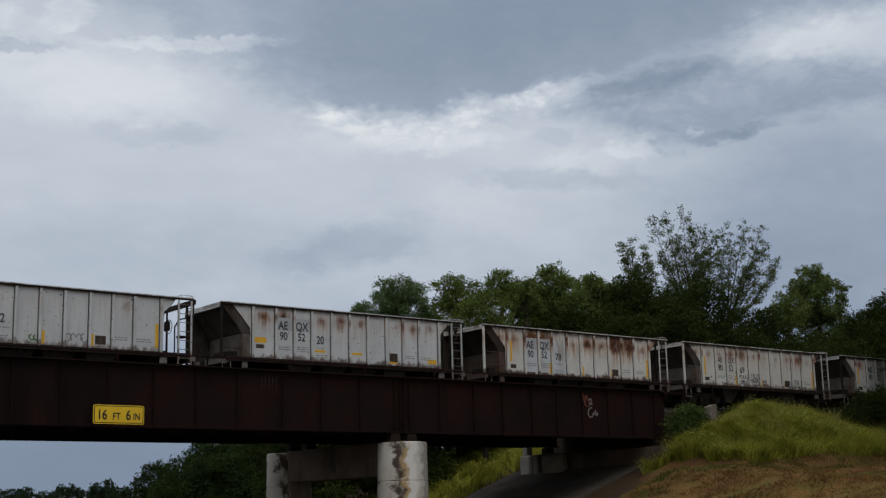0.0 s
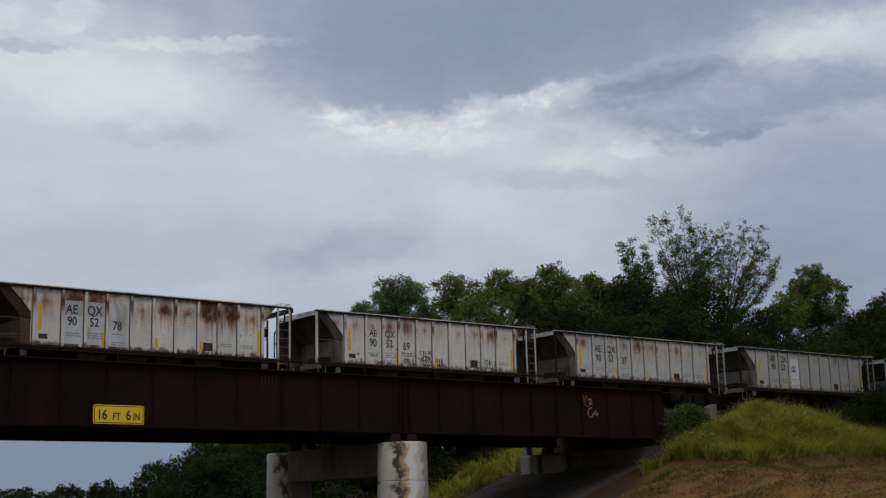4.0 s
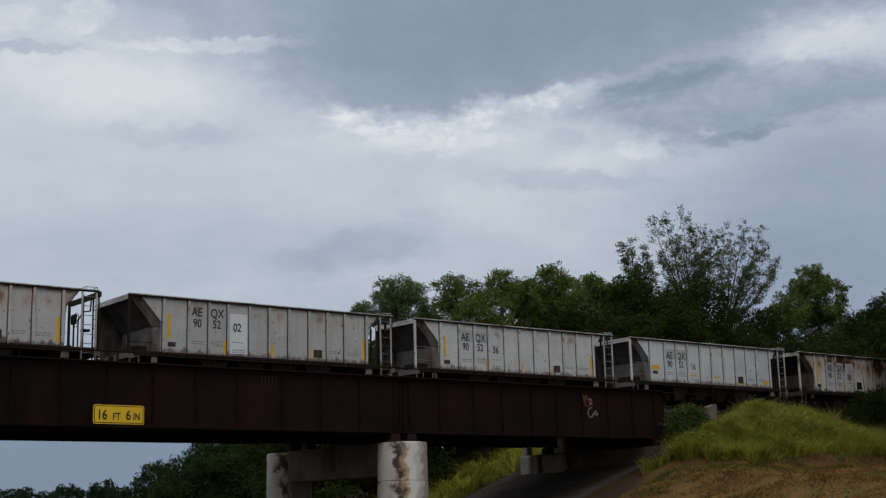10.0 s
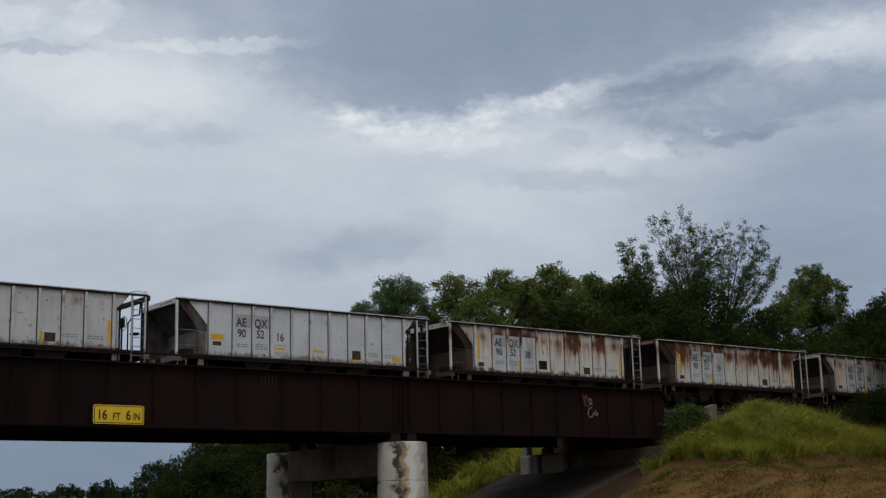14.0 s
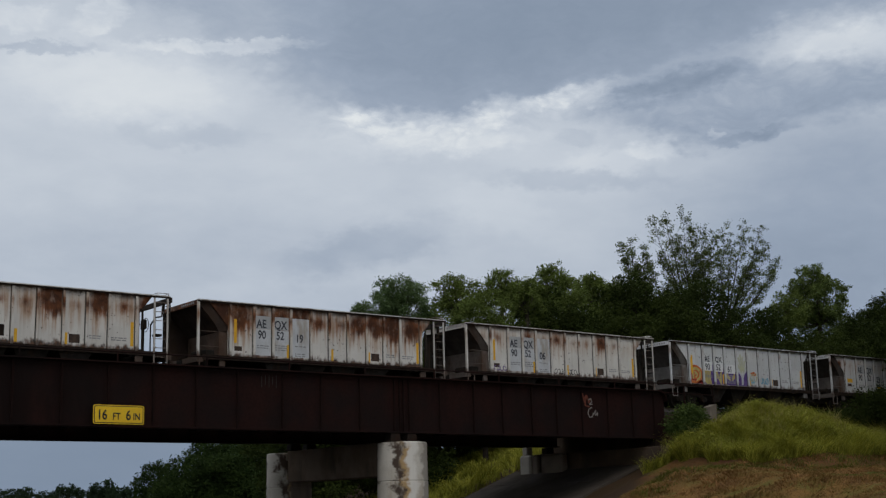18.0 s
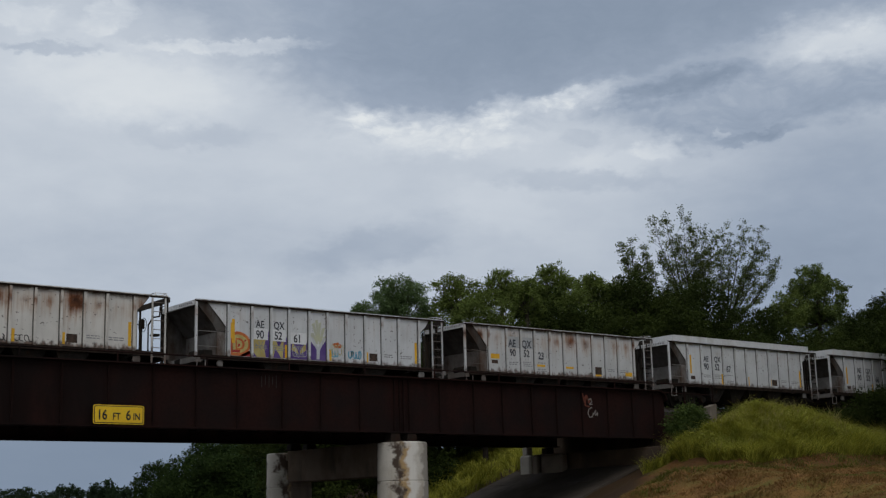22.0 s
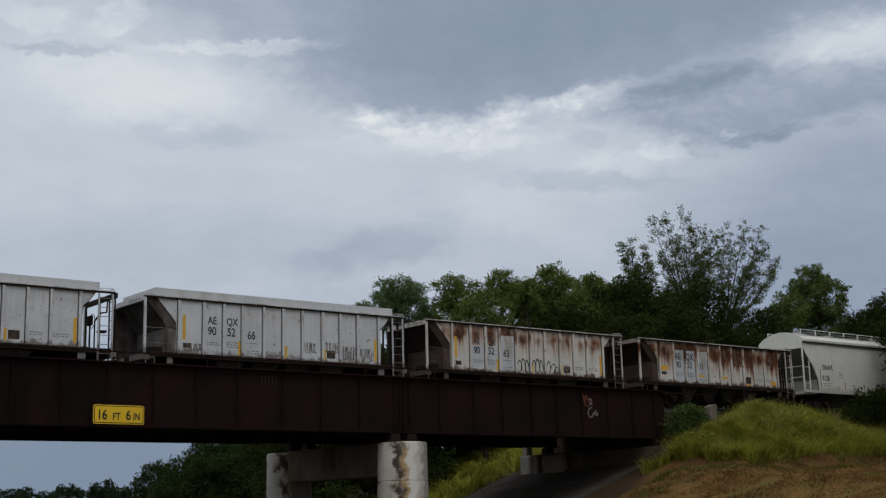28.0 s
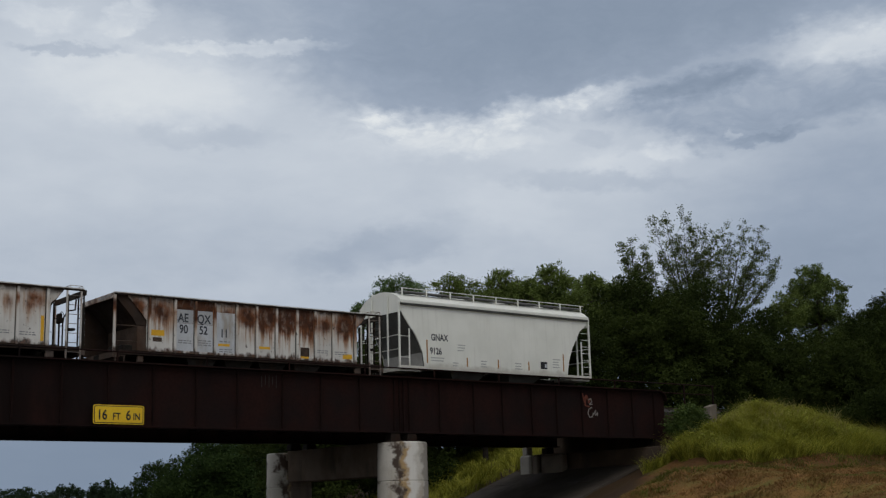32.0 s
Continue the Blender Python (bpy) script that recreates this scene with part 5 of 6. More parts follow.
        tagged(part("graffiti", strokes(rng, 6.08, 6.45, 1.4, 1.72, 3, 0.03, ys), M_BLUE, car, "blue sprayed tag"), kind="stuff")
        tagged(part("graffiti", strokes(rng, 7.0, 7.6, 1.38, 1.72, 5, 0.03, ys), M_BLUE, car, "blue sprayed tag"), kind="stuff")
        for x0, x1, z0, z1 in ((2.53, 3.20, 1.92, 2.36), (3.40, 4.02, 1.90, 2.36), (4.24, 4.98, 1.84, 2.30)):
            part("number_patch", Shape().box(x0, x1, yf - 0.0006, yf + 0.001, z0, z1), M_NUMBER, car, "white painted patch behind the number")
    TRAIN.append((i, car))
    return car


WHITE, GREY, CREAM, DULL = (0.625, 0.64, 0.655), (0.575, 0.58, 0.58), (0.67, 0.65, 0.61), (0.47, 0.47, 0.46)
hopper_car(-1, "72", 0.12, "v", GREY, "grey-white open hopper car with small green tags", spray="green")
hopper_car(0, "20", 0.44, "h", GREY, "grey-white open hopper car with light rust and yellow patches", dark_end=True)
hopper_car(1, "78", 0.95, "v", CREAM, "white open hopper car with heavy rust blooms", patch=(1, 2, 3))
hopper_car(2, "69", 0.56, "v", CREAM, "stained white open hopper car with black tags", small=True, spray="tags")
hopper_car(3, "37", 0.54, "v", (0.52, 0.52, 0.51), "grey-white open hopper car with rust spots and a black corner post", dark_end=True, lift=0.06)
hopper_car(4, "02", 0.14, "v", DULL, "grey-white open hopper car with a white number patch", patch=(3,), dark_end=True, lift=0.26)
hopper_car(5, "36", 0.10, "v", GREY, "grey-white open hopper car with yellow stripes", lift=0.12)
hopper_car(6, "16", 0.04, "h", WHITE, "clean pale grey open hopper car with yellow patches")
hopper_car(7, "38", 1.05, "v", CREAM, "white open hopper car with large brown rust blooms", patch=(1, 2, 3))
hopper_car(8, "19", 1.34, "v", CREAM, "very rusty white open hopper car with a number patch", patch=(1, 2, 3))
hopper_car(9, "06", 0.72, "v", CREAM, "rust-streaked white open hopper car with small tags", patch=(1, 2, 3), spray="under")
hopper_car(10, "61", 0.03, "v", WHITE, "pale grey open hopper car with a colourful sprayed mural", patch=(), small=True, spray="mural")
hopper_car(11, "23", 0.56, "h", GREY, "grey-white open hopper car with a rust bloom and yellow patches")
hopper_car(12, "67", 0.03, "v", WHITE, "clean pale grey hopper car with raised top boards", extension=True, small=True)
hopper_car(13, "66", 0.05, "v", WHITE, "pale grey hopper car with raised top boards and scrawls", extension=True, small=True, spray="scrawl")
hopper_car(14, "63", 0.88, "v", CREAM, "rusty white open hopper car with black sprayed loops", patch=(1, 2, 3), small=True, spray="black")
hopper_car(15, "11", 1.42, "h", CREAM, "very rusty white open hopper car with number patches", patch=(1, 2, 3))


def covered_hopper(i):
    """The last car: a covered hopper with a rounded roof, running boards and slope-sheet ends."""
    rng = random.Random(7)
    n = Nodes("cream_paint")
    x, y, z = n.xyz()
    c = n.mix(n.ramp(n.noise(0.8, 5), 0.3, 0.7), (0.80, 0.80, 0.735), (0.73, 0.73, 0.665))
    c = n.mix(n.ramp(n.noise(1.0, 5, 0.6, stretch=(7, 7, 0.4)), 0.5, 0.75, 0.0, 0.14), c, (0.36, 0.33, 0.27))
    c = n.mix(n.ramp(n.math("ADD", z, n.math("MULTIPLY", n.noise(3.0, 5), 0.5)), 1.45, 1.75, 0.45, 0.0), c, (0.30, 0.25, 0.19))
    n.bump(n.noise(2.0, 3), 0.15, 0.03)
    m = n.done(c, 0.45)
    dark = worn("slope_grey", (0.115, 0.115, 0.11), (0.085, 0.085, 0.08), 1.2, 0.7)
    pale = worn("end_grey", (0.36, 0.355, 0.34), (0.28, 0.275, 0.26), 1.2, 0.7)
    amber = worn("faded_amber", (0.42, 0.21, 0.055), (0.33, 0.15, 0.04), 4, 0.7)
    faint = worn("faint_stencil", (0.42, 0.42, 0.40), (0.50, 0.50, 0.47), 6, 0.7)
    car = thing("covered_hopper_car", "cream covered hopper car with roof walkway and end ladders", "hopper car", pose(30 + PITCH * i, MID, RAIL), "cars of the train")
    side = [(-0.15, 4.02), (-0.15, 3.62), (0.27, 3.02), (0.60, 2.62), (0.82, 2.2), (0.97, 1.85), (1.06, 1.25), (9.42, 1.25), (9.55, 1.9), (9.80, 2.5), (10.35, 3.35), (10.85, 3.72), (10.85, 4.02)]
    def reach(zz, pts):
        for (xa, za), (xb, zb) in zip(pts, pts[1:]):
            if min(za, zb) <= zz <= max(za, zb) and za != zb:
                return xa + (xb - xa) * (zz - za) / (zb - za)
        return pts[-1][0]
    bow = lambda zz: 1.40 + 0.075 * math.cos(math.pi / 2 * min(1.0, abs(zz - 1.6) / 2.5))
    levels = [1.25 + 2.77 * q / 24 for q in range(25)]
    for s in (-1, 1):
        v, f = [], []
        for zz in levels:
            xa, xb = reach(zz, side[:7]), reach(zz, side[7:])
            v += [(xa, s * bow(zz), zz), (xb, s * bow(zz), zz), (xb, s * (bow(zz) - 0.02), zz), (xa, s * (bow(zz) - 0.02), zz)]
        for q in range(24):
            for e in range(4):
                f.append((4 * q + e, 4 * q + (e + 1) % 4, 4 * q + 4 + (e + 1) % 4, 4 * q + 4 + e))
        part("side_sheet", Shape().add(v, f), m, car)
    for seq in (side[1:7], side[7:12]):
        low_end, high_end = Shape(), Shape()
        for (xa, za), (xb, zb) in zip(seq, seq[1:]):
            (low_end if max(za, zb) < 2.0 else high_end).add([(xa, -1.39, za), (xb, -1.39, zb), (xb, 1.39, zb), (xa, 1.39, za)], [(0, 1, 2, 3)])
        part("slope_sheet", high_end, dark, car, "dark grey sloping end sheet")
        part("end_sheet", low_end, pale, car, "grey upright end sheet")
    roof = [(-1.50, 3.98), (-1.50, 4.06), (-1.2, 4.27), (-0.8, 4.43), (-0.4, 4.52), (0, 4.55), (0.4, 4.52), (0.8, 4.43), (1.2, 4.27), (1.50, 4.06), (1.50, 3.98)]
    part("roof", Shape().prism_x(roof, -0.17, 10.88), m, car)
    part("roof_rib", Shape().box(-0.17, 10.88, -1.53, -1.50, 3.93, 4.02).box(-0.17, 10.88, 1.50, 1.53, 3.93, 4.02), m, car)
    # The shadow under the roof edge is built in as a dark strip.
    part("roof_seam", Shape().box(-0.15, 10.86, -1.50, -1.42, 3.85, 3.925).box(-0.15, 10.86, 1.42, 1.50, 3.85, 3.925), dark, car, "dark strip painted as the shadow below the roof edge")
    for x in (-0.16, 10.84):
        part("end_panel", Shape().box(x - 0.012, x + 0.012, -1.44, 1.44, 3.55, 4.0), m, car)
    for ya, yb in ((-1.12, -0.62), (0.62, 1.12)):
        rb = part("running_board", Shape().box(0.1, 10.95, ya, yb, 4.50, 4.525), M_STENCIL, car, "grey steel roof walkway")
        yo = ya if ya < 0 else yb
        part("hand_rail", Shape().tube((0.15, yo, 4.64), (10.93, yo, 4.64), 0.018, 6), m, rb)
        for k in range(9):
            xx = 0.2 + 1.32 * k
            part("bracket", Shape().box(xx - 0.03, xx + 0.03, yo - 0.02, yo + 0.02, 4.20, 4.63).box(xx - 0.015, xx + 0.015, ya, yb, 4.46, 4.498), m, rb)
    for k in range(4):
        part("roof_hatch", Shape().tube((1.8 + 2.4 * k, 0, 4.5), (1.8 + 2.4 * k, 0, 4.68), 0.3, 14), m, car)
    for s in (-1, 1):
        part("side_sill", Shape().box(-0.25, 10.95, min(s * 1.36, s * 1.47), max(s * 1.36, s * 1.47), 1.10, 1.25), m, car)
    for x0, d in ((-0.22, 1), (10.92, -1)):
        for sy in (-1, 1):
            part("corner_post", Shape().box(x0 - 0.035, x0 + 0.035, sy * 1.44 - 0.035, sy * 1.44 + 0.035, 1.12, 4.0), m, car)
            part("rail_post", Shape().box(x0 + d * 0.52 - 0.025, x0 + d * 0.52 + 0.025, sy * 1.44 - 0.025, sy * 1.44 + 0.025, 1.25, 2.85), m, car)
            for z in ([1.35 + 0.32 * q for q in range(7)] if d < 0 else (2.5, 1.6)):
                part("rung", Shape().tube((x0, sy * 1.44, z), (x0 + d * 0.5, sy * 1.44, z), 0.014, 6), m, car)
        for y in (-0.6, 0.6):
            part("end_post", Shape().box(x0 - 0.03, x0 + 0.03, y - 0.03, y + 0.03, 1.12, 4.3 if d > 0 else 3.9), m, car)
        part("end_rail", Shape().tube((x0, -1.44, 2.55), (x0, 1.44, 2.55), 0.018, 6).tube((x0, -1.44, 1.95), (x0, 1.44, 1.95), 0.018, 6), m, car)
        part("end_sill", Shape().box(min(x0, x0 + d * 1.2), max(x0, x0 + d * 1.2), -1.36, 1.36, 1.02, 1.18), m, car)
    part("bulkhead", Shape().box(1.15, 1.2, -1.3, 1.3, 1.2, 2.0).box(9.25, 9.3, -1.3, 1.3, 1.2, 2.0), dark, car)
    part("center_sill", Shape().box(-0.3, 11.0, -0.22, 0.22, 0.70, 1.12), M_FRAME, car)
    for x0 in (2.6, 5.9):
        part("hopper_chute", Shape().add([(x0, -1.3, 1.25), (x0 + 2.2, -1.3, 1.25), (x0 + 2.2, 1.3, 1.25), (x0, 1.3, 1.25), (x0 + 0.7, -0.6, 0.4), (x0 + 1.5, -0.6, 0.4), (x0 + 1.5, 0.6, 0.4), (x0 + 0.7, 0.6, 0.4)],
             [(0, 1, 2, 3), (4, 5, 6, 7), (0, 1, 5, 4), (1, 2, 6, 5), (2, 3, 7, 6), (3, 0, 4, 7)]), dark, car)
    coupler(car, -0.25, -1)
    coupler(car, 11.0, 1)
    truck(car, 1.35, SPIN)
    truck(car, 9.4, SPIN)
    yf = -1.4645
    for txt, x, z in (("GNAX", 1.50, 2.40), ("9126", 1.42, 1.80)):
        lean = math.atan2(bow(z + 0.3) - bow(z), 0.3)
        part("lettering", lettering(txt, 0.40), M_MARK, car, "black lettering", Matrix.Translation((x - 0.05, -bow(z) - 0.006, z)) @ Matrix.Rotation(lean, 4, "X"))
    yb_ = lambda zz: -bow(zz) - 0.004
    for x, z0, z1 in ((1.22, 1.40, 2.40), (3.42, 1.34, 1.74), (5.20, 1.34, 1.74), (7.02, 1.34, 1.74), (9.18, 1.40, 2.2)):
        v = [(x + dx, yb_(zz), zz) for zz in (z0, (z0 + z1) / 2, z1) for dx in (-0.036, 0.036)]
        part("reflector_stripe", Shape().add(v, [(0, 1, 3, 2), (2, 3, 5, 4)]), amber, car, "faded amber reflective stripe")
    part("stencil_plate", Shape().add([(xx, -bow(zz) - 0.004, zz) for zz in (1.45, 1.78) for xx in (7.75, 8.15)], [(0, 1, 3, 2)]), M_BLACK, car)
    part("stencil_plate", Shape().add([(xx, -bow(zz) - 0.007, zz) for zz in (1.52, 1.68) for xx in (8.0, 8.12)], [(0, 1, 3, 2)]), M_WHITEPATCH, car)
    sb = Shape()
    for x, z, k, w in ((1.42, 1.62, 2, 0.9), (2.6, 1.45, 2, 0.35), (2.9, 2.25, 3, 0.5), (4.2, 1.6, 3, 0.4), (6.2, 1.6, 3, 0.5), (8.5, 1.9, 4, 0.5)):
        for q in range(k):
            zz, ww = z - 0.12 * q, w * rng.uniform(0.7, 1)
            sb.add([(xx, -bow(z3) - 0.004, z3) for z3 in (zz, zz + 0.045) for xx in (x, x + ww)], [(0, 1, 3, 2)])
    tagged(part("stencil", sb, faint, car, "small faded data lines"), kind="stuff")
    TRAIN.append((i, car))


covered_hopper(16)

# ---- trees, shrubs, grass ----
def leaf_material(name, a, b, c, deep=0.5):
    n = Nodes(name)
    k = n.island()
    col = n.mix(n.ramp(k, 0.0, 1.0), a, b)
    col = n.mix(n.ramp(n.noise(0.35, 3), 0.35, 0.65, 0.0, 0.55), col, c)
    # noise patches at 0.4 tone imitate the shaded hollows between clumps
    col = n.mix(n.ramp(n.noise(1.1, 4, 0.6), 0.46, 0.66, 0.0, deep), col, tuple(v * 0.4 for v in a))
    n.put(col, n.bsdf.inputs["Base Color"])
    n.bsdf.inputs["Roughness"].default_value = 0.75
    n.bsdf.inputs["Specular IOR Level"].default_value = 0.06
    tr = n.node("BsdfTranslucent")
    n.put(col, tr.inputs[0])
    mx = n.node("MixShader")
    mx.inputs[0].default_value = 0.28
    n.put(n.bsdf.outputs[0], mx.inputs[1]), n.put(tr.outputs[0], mx.inputs[2])
    n.put(mx.outputs[0], n.out.inputs[0])
    return n.m


M_LEAF = leaf_material("leaf_green", (0.110, 0.150, 0.040), (0.195, 0.250, 0.062), (0.100, 0.130, 0.033), 0.6)
M_LEAF_L = leaf_material("leaf_light", (0.085, 0.125, 0.036), (0.190, 0.240, 0.072), (0.10, 0.135, 0.036), 0.6)
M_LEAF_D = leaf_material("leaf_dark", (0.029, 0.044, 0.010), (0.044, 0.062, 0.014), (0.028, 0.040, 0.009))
M_LEAF_M = leaf_material("leaf_mid", (0.056, 0.088, 0.026), (0.105, 0.145, 0.038), (0.052, 0.074, 0.020))
M_LEAF_C = leaf_material("leaf_cool", (0.095, 0.150, 0.060), (0.150, 0.215, 0.088), (0.090, 0.135, 0.052), 0.4)
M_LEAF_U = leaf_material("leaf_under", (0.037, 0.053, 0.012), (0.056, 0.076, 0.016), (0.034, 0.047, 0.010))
M_LEAF_S = leaf_material("leaf_grey", (0.080, 0.110, 0.036), (0.150, 0.188, 0.060), (0.084, 0.108, 0.034), 0.35)
M_LEAF_F = leaf_material("leaf_far", (0.022, 0.042, 0.020), (0.040, 0.065, 0.030), (0.024, 0.042, 0.018))
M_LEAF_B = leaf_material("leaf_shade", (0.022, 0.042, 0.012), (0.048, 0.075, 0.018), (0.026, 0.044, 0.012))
M_GRASS = leaf_material("tall_grass", (0.160, 0.175, 0.022), (0.48, 0.46, 0.076), (0.24, 0.235, 0.028), 0.6)
M_DRY = leaf_material("dry_grass", (0.36, 0.190, 0.080), (0.18, 0.105, 0.036), (0.14, 0.125, 0.032), 0.7)
M_WEED = leaf_material("weed_green", (0.185, 0.205, 0.030), (0.38, 0.38, 0.066), (0.22, 0.23, 0.034), 0.35)
M_STALK = leaf_material("seed_stalk", (0.30, 0.26, 0.09), (0.42, 0.36, 0.13), (0.26, 0.25, 0.08), 0.2)
M_LAWN = leaf_material("lawn_grass", (0.075, 0.092, 0.017), (0.15, 0.15, 0.030), (0.09, 0.09, 0.018))
M_BARK_D = worn("dark_bark", (0.035, 0.028, 0.022), (0.022, 0.018, 0.014), 4, 0.95, 0, None, 20, 0.8, 0.03, spec=0.1)
M_BARK = worn("bark", (0.075, 0.058, 0.045), (0.045, 0.035, 0.028), 4, 0.95, 0, None, 20, 0.8, 0.03)


def leaves(name, centres, per, sigma, size, rng, squash=0.75):
    """Small pointed leaves scattered about the twig ends."""
    c = np.repeat(np.array(centres, float), per, axis=0)
    n = len(c)
    c += rng.normal(0, 1, (n, 3)) * np.array([sigma, sigma, sigma * squash])
    d = rng.normal(0, 1, (n, 3))
    d[:, 2] *= 0.6
    d /= np.linalg.norm(d, axis=1)[:, None]
    s = np.cross(d, rng.normal(0, 1, (n, 3)))
    s /= np.linalg.norm(s, axis=1)[:, None] + 1e-9
    ln = size * rng.uniform(0.6, 1.3, (n, 1))
    v = np.empty((n, 4, 3))
    v[:, 0], v[:, 1] = c - d * ln * 0.5, c + s * ln * 0.28
    v[:, 2], v[:, 3] = c + d * ln * 0.5, c - s * ln * 0.28
    return quads(name, v.reshape(-1, 3))


def quads(name, v):
    me = bpy.data.meshes.new(name)
    n = len(v)
    me.vertices.add(n), me.loops.add(n), me.polygons.add(n // 4)
    me.vertices.foreach_set("co", v.astype(np.float32).ravel())
    me.loops.foreach_set("vertex_index", np.arange(n, dtype=np.int32))
    me.polygons.foreach_set("loop_start", np.arange(0, n, 4, dtype=np.int32))
    me.update(calc_edges=True)
    return me


def crown_tree(x, y, top, r, seed, label, material, tall=0.95, leaf=0.16, lobes=26, each=30, per=9, skirt=0, loose=0.14, pads=(0.17, 0.36)):
    """A full crown: rounded clumps of leaves, each on its own limb, round a forked trunk."""
    rng = random.Random(seed)
    z0 = ground_z(x, y) - 0.1
    h = top - z0
    t = thing("tree", label, "tree", pose(x, y, z0))
    wood = Shape()
    base = 0.014 * h + 0.04
    cz = h - r * tall
    fork = Vector((rng.uniform(-0.15, 0.15), rng.uniform(-0.15, 0.15), max(0.4 * h, cz - 0.7 * r)))
    wood.tube((0, 0, 0), fork, base, 7, base * 0.6, cap=False)
    tips = []
    spots = []
    for j in range(lobes):
        u = 1 - 1.65 * (j + 0.5) / lobes
        a = j * 2.4 + rng.uniform(-0.5, 0.5)
        q, out = math.sqrt(1 - u * u), rng.uniform(0.60, 0.92)
        size = r * rng.uniform(*pads)
        c = Vector((math.cos(a) * q * r * out, math.sin(a) * q * r * out, cz + u * r * tall * out))
        c.z = min(c.z, h - size * 0.8)
        spots.append((c, size))
    for j in range(skirt):
        a, size = rng.uniform(0, 6.28), r * rng.uniform(0.25, 0.4)
        q = r * rng.uniform(0.25, 0.8)
        spots.append((Vector((math.cos(a) * q, math.sin(a) * q, (cz - 0.3 * r) * (0.1 + 0.9 * (j + rng.random()) / skirt))), size))
    for j in range(lobes // 3):
        a, q = rng.uniform(0, 6.28), r * rng.uniform(0.05, 0.5)
        spots.append((Vector((math.cos(a) * q, math.sin(a) * q, cz + r * tall * rng.uniform(-0.7, 0.5))), r * rng.uniform(0.28, 0.42)))
    for c, size in spots:
        bend = fork.lerp(c, 0.5) + Vector((0, 0, -0.08 * r))
        wood.tube(fork, bend, base * 0.16, 5, base * 0.11, cap=False).tube(bend, c, base * 0.11, 4, base * 0.04, cap=False)
        for _ in range(int(each * (size / 0.56) ** 2)):
            d = Vector((rng.gauss(0, 1), rng.gauss(0, 1), rng.gauss(0, 1))).normalized()
            d *= size * (rng.random() ** 0.35 if rng.random() > loose else rng.uniform(1.0, 1.4))
            tips.append((c + Vector((d.x, d.y, d.z * 0.8)))[:])
    part("trunk", wood.mesh("trunk", True), M_BARK, t)
    part("crown", leaves("crown", tips, per, 0.11, leaf, np.random.default_rng(seed)), material, t)
    return t


def leader_tree(x, y, fork_z, leaders, seed, label, material, leaf=0.13, bare=0.3, twigs=34, girth=0.17):
    """A tree with a few tall leaders; each is (offset to the side, height over the fork) and carries leafy twigs."""
    rng = random.Random(seed)
    z0 = ground_z(x, y) - 0.1
    t = thing("tree", label, "tree", pose(x, y, z0))
    wood = Shape()
    fork = Vector((0, 0, fork_z - z0))
    wood.tube((0, 0, 0), fork, girth, 7, girth * 0.75, cap=False)
    tips = []
    for i, (side, rise) in enumerate(leaders):
        depth = rng.uniform(-1.1, 1.1)
        end = fork + RIGHT * side + Vector((0.61, 0.79, 0)) * depth + Vector((0, 0, rise))
        knee = fork + (RIGHT * side + Vector((0.61, 0.79, 0)) * depth) * 0.62 + Vector((0, 0, rise * 0.42))
        line = []
        for k in range(11):
            u = k / 10
            q = fork.lerp(knee, u).lerp(knee.lerp(end, u), u)
            line.append(q + Vector((rng.uniform(-1, 1), rng.uniform(-1, 1), rng.uniform(-0.5, 0.5))) * 0.15 * (u > 0) * (u < 1))
        for k in range(10):
            wood.tube(line[k], line[k + 1], girth * 0.48 * (1 - k / 10.6), 5, girth * 0.48 * (1 - (k + 1) / 10.6), cap=False)
        lean = (end - fork).normalized()
        for j in range(twigs):
            u = bare + (1 - bare) * (j + rng.random()) / twigs
            k = min(9, int(u * 10))
            s = line[k].lerp(line[k + 1], u * 10 - k)
            b2 = rng.uniform(0, 6.28)
            out = (Vector((math.cos(b2), math.sin(b2), 0.1)) + lean * rng.uniform(0.5, 1.5)).normalized()
            length = rise * rng.uniform(0.09, 0.24) * (1.15 - 0.75 * u)
            e = s + out * length
            wood.tube(s, e, girth * 0.07, 4, girth * 0.02, cap=False)
            for m in range(3):
                f = s.lerp(e, rng.uniform(0.35, 0.95))
                e3 = f + (out + Vector((rng.gauss(0, 0.6), rng.gauss(0, 0.6), rng.gauss(0.2, 0.5)))).normalized() * length * 0.45
                wood.tube(f, e3, girth * 0.035, 3, girth * 0.015, cap=False)
                for w in (0.45, 0.8, 1.05):
                    if rng.random() > 0.34:
                        tips.append(f.lerp(e3, w)[:])
            tips.append(e[:])
        tips.append(end[:])
    part("trunk", wood.mesh("trunk", True), M_BARK_D, t)
    part("crown", leaves("crown", tips, 6, 0.115, leaf, np.random.default_rng(seed)), material, t)
    return t


